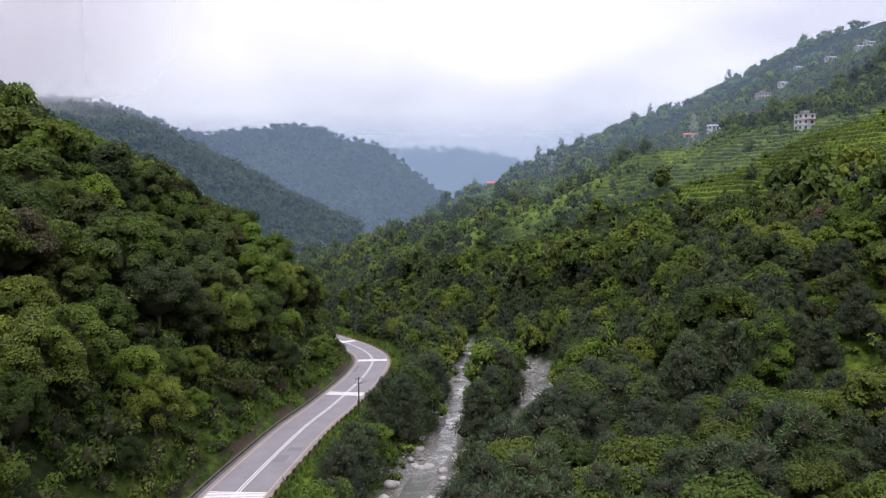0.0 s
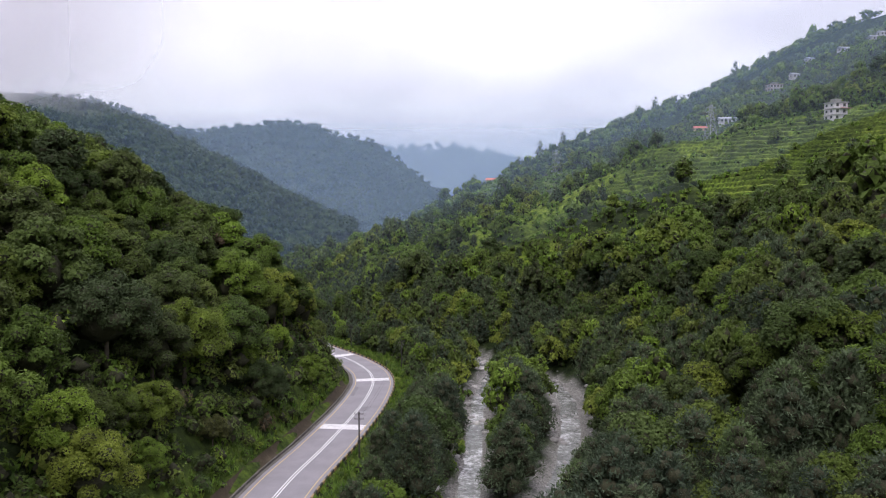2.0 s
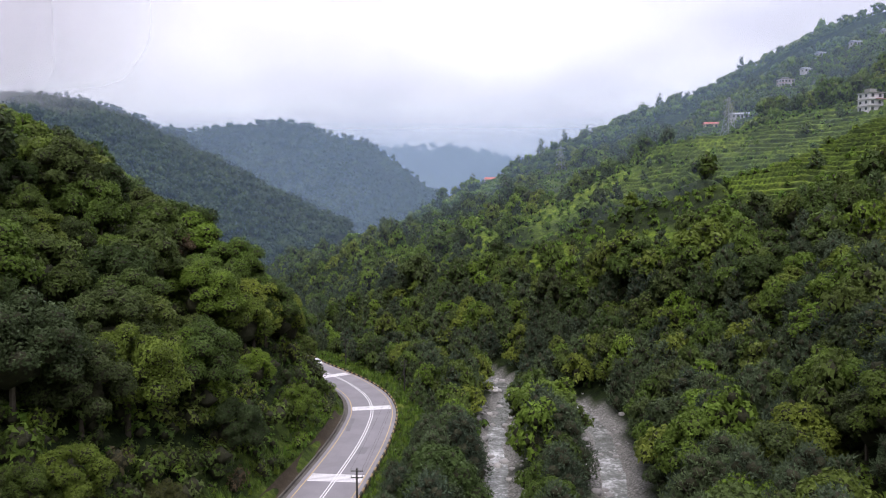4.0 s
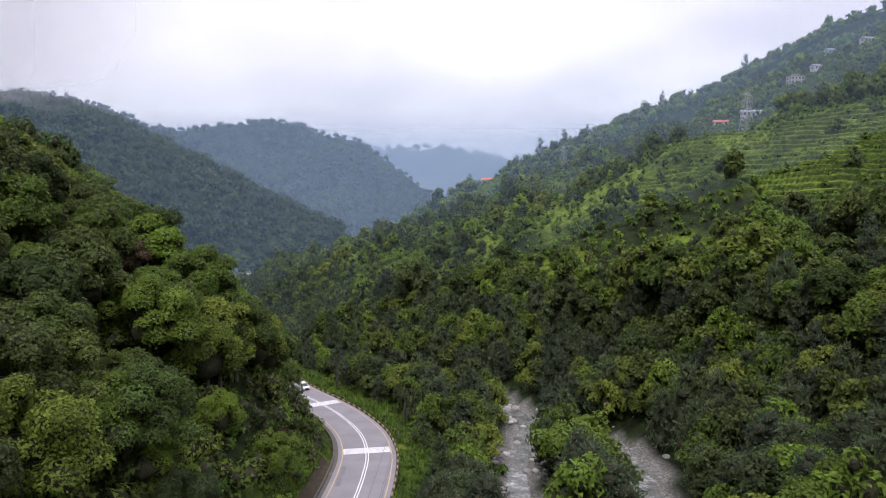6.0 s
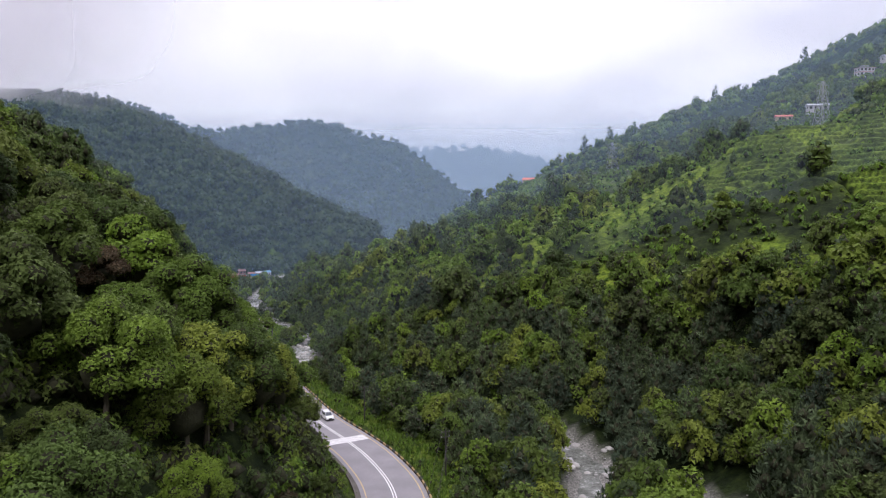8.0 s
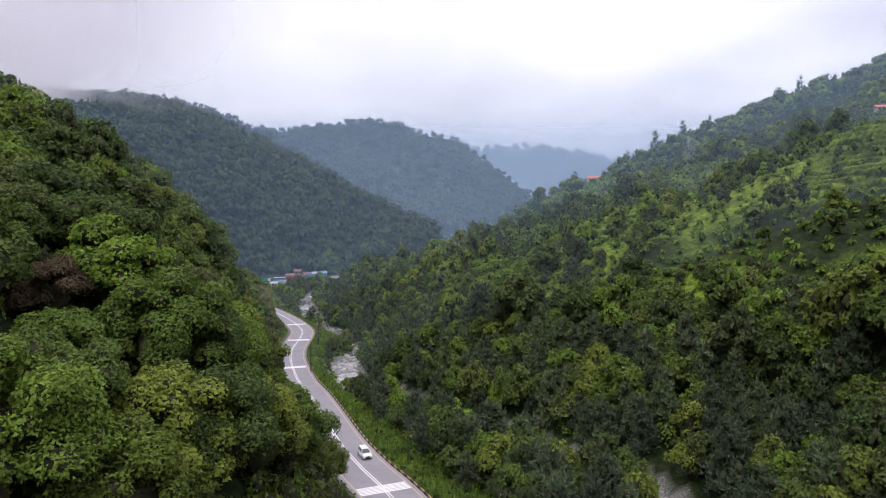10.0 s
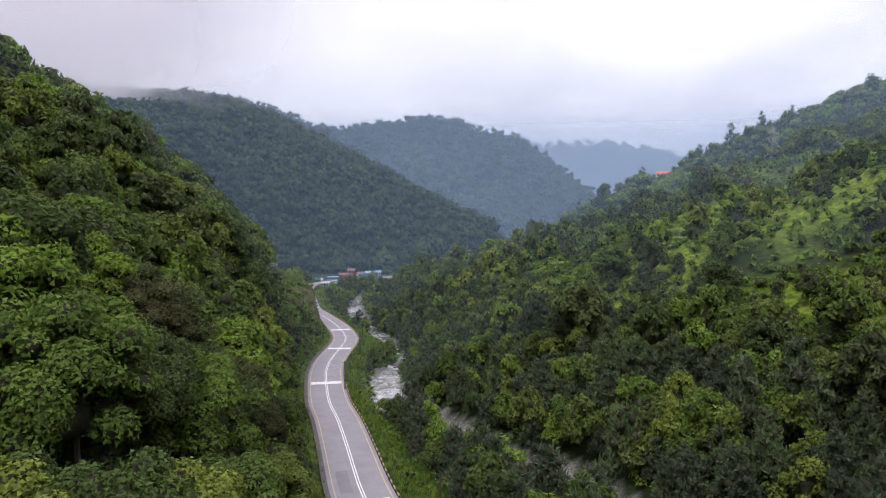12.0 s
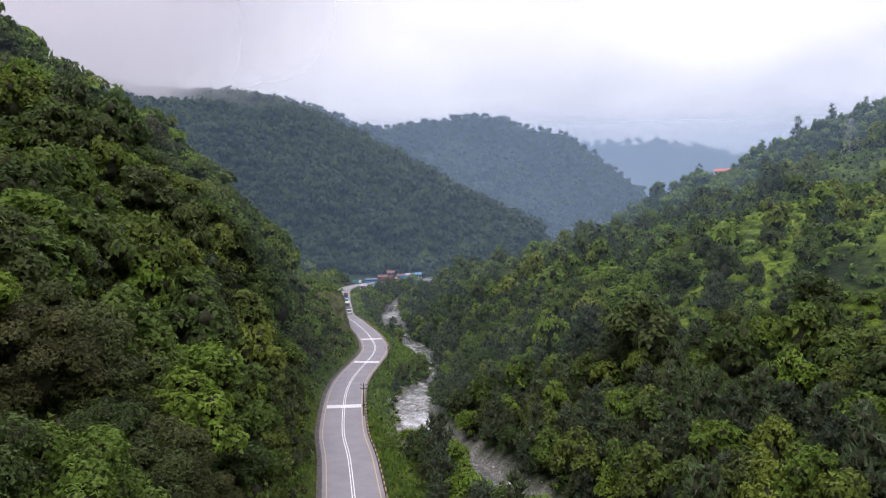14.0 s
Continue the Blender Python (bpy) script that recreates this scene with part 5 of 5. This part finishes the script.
def house(name, label, x_, y_, w, d, storeys, angle, wall, roof, trim, gable=False, group=""):
    z_ = float(terrain(np.array([x_]), np.array([y_]))[0][0])
    t = tagged(new(name), label, "house", group)
    t.matrix_world = pose(x_, y_, z_, 0, 0, angle)
    h = 3.0 * storeys
    bm = bmesh.new()
    box(bm, -w / 2, -d / 2, -3.5, w / 2, d / 2, h, 0.05)
    part("wall", bm, wall, t)
    for s in range(1, storeys + (0 if gable else 1)):
        bm = bmesh.new()
        box(bm, -w / 2 - 0.45, -d / 2 - 0.6, 3.0 * s - 0.12, w / 2 + 0.45, d / 2 + 0.3, 3.0 * s + 0.12, 0.03)
        part("ledge", bm, trim, t)
    bm = bmesh.new()
    if gable:
        v0 = [bm.verts.new(p) for p in ((-w / 2 - 0.7, -d / 2 - 0.8, h - 0.1), (w / 2 + 0.7, -d / 2 - 0.8, h - 0.1), (w / 2 + 0.7, 0, h + d * 0.26), (-w / 2 - 0.7, 0, h + d * 0.26),
                                        (-w / 2 - 0.7, d / 2 + 0.8, h - 0.1), (w / 2 + 0.7, d / 2 + 0.8, h - 0.1))]
        for f in ((0, 1, 2, 3), (3, 2, 5, 4), (0, 3, 4), (1, 5, 2), (0, 4, 5, 1)):
            bm.faces.new([v0[i] for i in f])
    else:
        box(bm, -w / 2 - 0.5, -d / 2 - 0.65, h, w / 2 + 0.5, d / 2 + 0.35, h + 0.25, 0.04)
        box(bm, -w / 4, -d / 4, h + 0.25, w / 5, d / 4, h + 1.9, 0.04)
    part("roof", bm, roof, t)
    n = max(2, int(w / 2.7))
    for s in range(storeys):
        for k in range(n):
            cx = -w / 2 + (k + 0.5) * w / n
            is_door = s == 0 and k == n // 2
            bm = bmesh.new()
            z0, z1 = (0.05, 2.1) if is_door else (3.0 * s + 1.0, 3.0 * s + 2.3)
            hw = 0.5 if is_door else 0.62
            for a in ((cx - hw - 0.1, z0 - 0.1, cx - hw, z1 + 0.1), (cx + hw, z0 - 0.1, cx + hw + 0.1, z1 + 0.1), (cx - hw, z1, cx + hw, z1 + 0.1), (cx - hw, z0 - 0.1, cx + hw, z0), (cx - 0.04, z0, cx + 0.04, z1)):
                box(bm, a[0], -d / 2 - 0.08, a[1], a[2], -d / 2 + 0.02, a[3])
            fr = part("door" if is_door else "window", bm, WOODD, t)
            bm = bmesh.new()
            box(bm, cx - hw, -d / 2 - 0.03, z0, cx + hw, -d / 2 + 0.01, z1)
            part("pane", bm, GLASS, fr)
        for k in range(max(1, int(d / 3.2))):
            cy = -d / 2 + (k + 0.5) * d / max(1, int(d / 3.2))
            for sx in (-1, 1):
                bm = bmesh.new()
                box(bm, min(sx * (w / 2 - 0.02), sx * (w / 2 + 0.06)), cy - 0.6, 3.0 * s + 1.0, max(sx * (w / 2 - 0.02), sx * (w / 2 + 0.06)), cy + 0.6, 3.0 * s + 2.3)
                part("window", bm, GLASS, t)
    return t


big = house("white_house", "white three-storey plastered house above the terraces", 168.0, 326.0, 8.0, 6.5, 3, 12, PLASTER, CONCRETE, PLASTER)
big.matrix_world = Matrix.Translation((0, 0, -1.8)) @ big.matrix_world @ Matrix.Scale(0.86, 4)
bm = bmesh.new()
box(bm, 4.05, -2.8, -2.5, 7.0, 2.0, 2.4, 0.04)
part("annex", bm, OCHRE, big, "ochre single-storey annex")
bm = bmesh.new()
box(bm, -1.0, -5.2, 5.88, 4.9, -3.4, 6.13, 0.03)
part("balcony", bm, PINK, big, "pink balcony slab")
house("banded_house", "three-storey white and pink house among trees", 189.0, 652.0, 12.0, 9.0, 3, 10, PLASTER, SHEET, PINK)
house("small_house", "low grey-roofed house beside the banded house", 208.0, 646.0, 11.0, 7.0, 1, 10, PLASTER, SHEET, PLASTER, True)
house("long_house", "long low white building with a grey sheet roof", 209.0, 535.0, 14.0, 5.0, 1, -8, PLASTER, SHEET, PLASTER, True)
house("long_house", "low reddish building on the open slope", 192.0, 545.0, 9.0, 5.0, 1, -8, OCHRE, REDROOF, PLASTER, True)
house("upper_house", "white two-storey house high on the hillside", 275.0, 605.0, 11.0, 6.5, 2, 5, PLASTER, CONCRETE, PINK)
for hx, hy, hw in ((300, 622, 6), (352, 640, 9), (375, 635, 8), (392, 648, 11), (330, 655, 6)):
    house("hill_house", "small whitewashed house under the hilltop", hx, hy, hw, 6.0, 1, 8, PLASTER, SHEET, PLASTER, True, "houses under the hilltop")
house("red_roofed_house", "small house with a red roof on the ridge", 54.5, 770.0, 12.0, 8.0, 1, -20, OCHRE, REDROOF, PLASTER, True)

# ---- vehicles ----
PAINTS = {"white": (0.75, 0.75, 0.77), "blue": (0.05, 0.22, 0.50), "red": (0.32, 0.06, 0.06), "grey": (0.12, 0.12, 0.13), "green": (0.06, 0.26, 0.22)}
PAINT = {k: surface("car_paint_" + k, [(0.3, tuple(0.9 * a for a in c)), (0.7, c)], 0.4, 6.0, 0.25, 0.02, 0.002, spec=0.5) for k, c in PAINTS.items()}
RUBBER = surface("rubber", [(0.3, (0.015, 0.015, 0.015)), (0.7, (0.03, 0.03, 0.03))], 3.0, 6.0, 0.9, 0.2, 0.005)
LAMP = surface("lamp_glass", [(0.3, (0.6, 0.6, 0.6)), (0.7, (0.8, 0.8, 0.8))], 3.0, 6.0, 0.1, 0.02, 0.002)


def wheels(t, xs, ys, r):
    for wx in xs:
        for wy in ys:
            bm = bmesh.new()
            tube(bm, (wx - 0.12, wy, r), (wx + 0.12, wy, r), r, r, 16)
            ty = part("wheel", bm, RUBBER, t)
            bm = bmesh.new()
            tube(bm, (wx - 0.13, wy, r), (wx + 0.13, wy, r), r * 0.55, r * 0.55, 12)
            part("rim", bm, STEEL, ty)


def profile(bm, pts, half, top_half):
    """A body from a side outline (y, z), narrower at the top."""
    zs = [p[1] for p in pts]
    lo, hi = min(zs), max(zs)
    rows = []
    for s in (-1, 1):
        rows.append([bm.verts.new((s * (half + (top_half - half) * max(0, (z_ - lo) / (hi - lo) * 2 - 1)), y_, z_)) for y_, z_ in pts])
    n = len(pts)
    bm.faces.new(rows[0])
    bm.faces.new(rows[1][::-1])
    for i in range(n):
        bm.faces.new((rows[0][i], rows[1][i], rows[1][(i + 1) % n], rows[0][(i + 1) % n]))
    bmesh.ops.recalc_face_normals(bm, faces=bm.faces)
    return bm


def on_road(y_, off, flip=False):
    c, d, run = road_at(y_)
    p = c + np.array([d[1], -d[0]]) * off
    return pose(p[0], p[1], float(road_z(c[1])), 0, 0, math.degrees(math.atan2(d[1], d[0])) - 90 + (180 if flip else 0))


def car(m, paint, label):
    t = tagged(new("car"), label, "car")
    t.matrix_world = m
    part("body", profile(bmesh.new(), [(2.2, 0.35), (2.25, 0.75), (2.1, 0.95), (1.15, 1.08), (-2.1, 1.08), (-2.2, 0.7), (-2.15, 0.35)], 0.9, 0.86), PAINT[paint], t)
    part("cabin", profile(bmesh.new(), [(1.15, 1.06), (0.45, 1.68), (-1.85, 1.72), (-2.12, 1.06)], 0.84, 0.66), GLASS, t, "dark glazed cabin")
    bm = bmesh.new()
    box(bm, -0.66, -1.85, 1.69, 0.66, 0.42, 1.78, 0.04)
    part("roof", bm, PAINT[paint], t)
    for s in (-1, 1):
        for yy in (0.42, -0.7, -1.8):
            bm = bmesh.new()
            tube(bm, (s * 0.86, yy + (0.65 if yy > 0 else -0.1), 1.06), (s * 0.67, yy, 1.72), 0.05, 0.05, 6)
            part("pillar", bm, PAINT[paint], t)
        bm = bmesh.new()
        box(bm, s * 0.68 - 0.2, 2.18, 0.68, s * 0.68 + 0.2, 2.27, 0.86, 0.02)
        part("headlight", bm, LAMP, t)
        bm = bmesh.new()
        box(bm, s * 0.98 - 0.1, 0.95, 1.05, s * 0.98 + 0.1, 1.08, 1.22, 0.02)
        part("mirror", bm, PAINT[paint], t)
    bm = bmesh.new()
    box(bm, -0.42, 2.2, 0.5, 0.42, 2.29, 0.8, 0.02)
    part("grille", bm, RUBBER, t)
    bm = bmesh.new()
    box(bm, -0.88, 2.15, 0.3, 0.88, 2.33, 0.48, 0.04)
    part("bumper", bm, RUBBER, t)
    wheels(t, (-0.82, 0.82), (1.4, -1.35), 0.35)
    return t


def lorry(m, cab, load, label, length=8.0, bus=False):
    t = tagged(new("bus" if bus else "lorry"), label, "bus" if bus else "lorry")
    t.matrix_world = m
    L = length / 2
    if bus:
        bm = bmesh.new()
        box(bm, -1.25, -L, 0.5, 1.25, L, 3.1, 0.12)
        part("body", bm, PAINT[cab], t)
        bm = bmesh.new()
        box(bm, -1.2, -L + 0.1, 3.1, 1.2, L - 0.1, 3.3, 0.06)
        part("roof", bm, PAINT[load], t)
        for s in (-1, 1):
            for k in range(6):
                bm = bmesh.new()
                yy = -L + 0.6 + k * (length - 1.0) / 6
                box(bm, s * 1.25 - 0.03, yy, 1.7, s * 1.25 + 0.03, yy + (length - 1.0) / 6 - 0.18, 2.6)
                part("window", bm, GLASS, t)
        bm = bmesh.new()
        box(bm, -1.05, L - 0.03, 1.5, 1.05, L + 0.03, 2.7)
        part("windscreen", bm, GLASS, t)
    else:
        bm = bmesh.new()
        box(bm, -1.15, L - 2.0, 0.6, 1.15, L, 2.7, 0.12)
        part("cab", bm, PAINT[cab], t)
        bm = bmesh.new()
        box(bm, -1.0, L - 0.03, 1.6, 1.0, L + 0.03, 2.4)
        part("windscreen", bm, GLASS, t)
        bm = bmesh.new()
        box(bm, -1.2, -L, 1.0, 1.2, L - 2.2, 3.0, 0.06)
        part("load_box", bm, PAINT[load], t)
        bm = bmesh.new()
        box(bm, -0.5, -L, 0.6, 0.5, L - 0.2, 0.98)
        part("chassis", bm, RUBBER, t)
    wheels(t, (-1.05, 1.05), (L - 1.4, -L + 1.6), 0.48)
    return t


car(on_road(235.0, 2.1, True) @ Matrix.Diagonal((0.88, 0.88, 0.88, 1)), "white", "white car with dark windows driving on the road")
lorry(on_road(486, 2.1, True), "white", "grey", "white and grey lorry queueing on the road", 7.0)
car(on_road(498, 2.0, True), "grey", "dark grey car queueing behind a lorry")
lorry(on_road(510, 2.1, True), "grey", "white", "lorry with a white load box queueing on the road", 7.5)
car(on_road(474, -1.9), "white", "white car going up the road")
car(on_road(521, 2.0, True), "white", "white car queueing between lorries")
lorry(on_road(531, 2.1, True), "white", "blue", "white lorry with a blue load box queueing on the road", 7.0)
car(on_road(541, 2.0, True), "grey", "dark grey car queueing behind a lorry")
lorry(on_road(551, 2.1, True), "red", "grey", "red lorry with a grey load box queueing on the road", 7.0)
car(on_road(563, 2.0, True), "blue", "blue car at the end of the queue")
for px, py, a, c1, c2, lab, ln, isbus in (
        (-206.0, 662, -62, "blue", "white", "blue and white bus parked beside the road", 9.5, True),
        (-201, 675, -60, "red", "red", "red lorry parked in the lay-by", 7.0, False), (-196, 683, -55, "white", "red", "white lorry with a reddish load box", 7.0, False),
        (-214.5, 655, -68, "white", "green", "white lorry with a green load box beside the bus", 6.5, False),
        (-190, 693, -50, "green", "blue", "green lorry parked in the lay-by", 7.0, False)):
    lz = float(terrain(np.array([px]), np.array([py]))[0][0])
    lorry(pose(px, py, lz, 0, 0, a), c1, c2, lab, ln, isbus)
lorry(on_road(716, 1.9), "red", "blue", "red and blue lorry crossing the bridge", 7.0)

# ---- roadside bazaar at the far bend ----
BROWN = surface("brown_plaster", [(0.3, (0.16, 0.08, 0.07)), (0.7, (0.28, 0.15, 0.13))], 0.5, 6.0, 0.85, 0.2, 0.02)
RUST = surface("rusty_sheet", [(0.3, (0.14, 0.07, 0.06)), (0.7, (0.26, 0.14, 0.12))], 0.6, 8.0, 0.7, 0.2, 0.02)
TEAL = surface("blue_sheet", [(0.3, (0.10, 0.24, 0.36)), (0.7, (0.18, 0.36, 0.50))], 0.6, 8.0, 0.5, 0.2, 0.02)
for px, py, pw, ps, pa, wall_, roof_, lab in (
        (-205, 684, 6.0, 1, 28, BROWN, RUST, "low brown shop with a rusty sheet roof"), (-200, 689, 5.0, 2, 30, BROWN, RUST, "two-storey brown shop house behind parked lorries"),
        (-194, 695, 5.0, 1, 32, PINK, RUST, "low reddish shop with a rusty sheet roof"), (-189, 702, 5.0, 1, 36, BROWN, SHEET, "low brown shop with a grey sheet roof"),
        (-184, 710, 5.0, 1, 38, PLASTER, TEAL, "low white shop with a blue sheet roof")):
    house("shop_house", lab, px, py, pw, 5.0, ps, pa, wall_, roof_, CONCRETE, True, "shops along the lay-by")
for px, py, pw, roof_, lab in ((-192, 612, 4.0, SHEET, "small tin-roofed shed below the road"), (-185, 618, 3.0, TEAL, "small shed with a blue roof below the road"), (-136, 630, 5.0, TEAL, "blue-roofed hut among the trees across the river")):
    house("tin_shed", lab, px, py, pw, 3.4, 1, 15, PLASTER, roof_, CONCRETE, True, "sheds by the river")

# ---- bridge ----
bridge = tagged(new("road_bridge"), "grey concrete road bridge over the river", "bridge")
c0, c1 = np.array([-179.0, 692.0]), np.array([-148.0, 713.0])
bd = (c1 - c0) / np.linalg.norm(c1 - c0)
bridge.matrix_world = pose((c0[0] + c1[0]) / 2, (c0[1] + c1[1]) / 2, -21.0, 0, 0, math.degrees(math.atan2(bd[1], bd[0])))
bl = np.linalg.norm(c1 - c0) / 2
bm = bmesh.new()
box(bm, -bl, -5.4, -1.3, bl, 5.4, -0.06, 0.05)
part("deck", bm, CONCRETE, bridge)
for s in (-1, 1):
    bm = bmesh.new()
    box(bm, -bl, s * 5.3 - 0.12, 0.85, bl, s * 5.3 + 0.12, 1.05, 0.02)
    part("handrail", bm, CONCRETE, bridge)
    for k in range(14):
        bm = bmesh.new()
        xx = -bl + 0.5 + k * (2 * bl - 1) / 13
        box(bm, xx - 0.12, s * 5.3 - 0.1, -0.06, xx + 0.12, s * 5.3 + 0.1, 0.86)
        part("baluster", bm, CONCRETE, bridge)
for xx in (-bl + 2, bl - 2):
    bm = bmesh.new()
    box(bm, xx - 0.7, -4.2, -7.0, xx + 0.7, 4.2, -1.3, 0.05)
    part("pier", bm, CONCRETE, bridge)


# ---- river stones and river wall ----
def stone_mesh(rg):
    v_, q_ = quad_sphere(2)
    v_ = v_ * (1 + rg.uniform(-0.22, 0.22, (len(v_), 1))) * np.array([1.0, rg.uniform(0.65, 0.95), rg.uniform(0.5, 0.75)])
    return v_, q_


rg = np.random.RandomState(21)
STONES = [stone_mesh(rg) for _ in range(6)]
STONE_ME = [mesh_arrays("boulder", a, b, STONE, True) for a, b in STONES]
sx_, sy_ = [], []
for line, lo, hi, w, n_ in ((RIVER, 96, 400, 5.5, 900), (BRANCH, 100, 225, 3.6, 300)):
    pts = line[(line[:, 1] > lo) & (line[:, 1] < hi)]
    p = pts[rg.randint(0, len(pts), n_)] + rg.normal(size=(n_, 2)) * 1.2
    sx_.append(p[:, 0] + rg.choice((-1, 1), n_) * w * rg.beta(3.0, 1.3, n_))
    sy_.append(p[:, 1] + rg.uniform(-2, 2, n_))
sx_, sy_ = np.concatenate(sx_), np.concatenate(sy_)
sz_, _, sdr, _, _ = terrain(sx_, sy_)
sv, sq, so, made = [], [], 0, 0
for x_, y_, z_, drr in zip(sx_, sy_, sz_, sdr):
    if drr > -8:
        continue
    s, a = 0.16 + 0.75 * rg.rand() ** 4, rg.uniform(0, 6.3)
    zz = max(z_, float(road_z(y_)) - 4.4) + 0.05
    if s > 0.42 and made < 220:
        made += 1
        o = tagged(new("boulder", STONE_ME[rg.randint(6)]), "pale grey river boulder lying in shallow water", "boulder", "boulders in the river")
        o.matrix_world = Matrix.LocRotScale((x_, y_, zz), Euler((0, 0, a)), (s * 1.3,) * 3)
    else:
        a_, b_ = STONES[rg.randint(6)]
        c_, n_ = math.cos(a) * s, math.sin(a) * s
        sv.append(np.column_stack([a_[:, 0] * c_ - a_[:, 1] * n_ + x_, a_[:, 0] * n_ + a_[:, 1] * c_ + y_, a_[:, 2] * s + zz]))
        sq.append(b_ + so)
        so += len(a_)
tagged(new("river_stones", mesh_arrays("river_stones", np.vstack(sv), np.vstack(sq), STONE, True)), "grey stones and gravel along the river", "stones", kind="stuff")
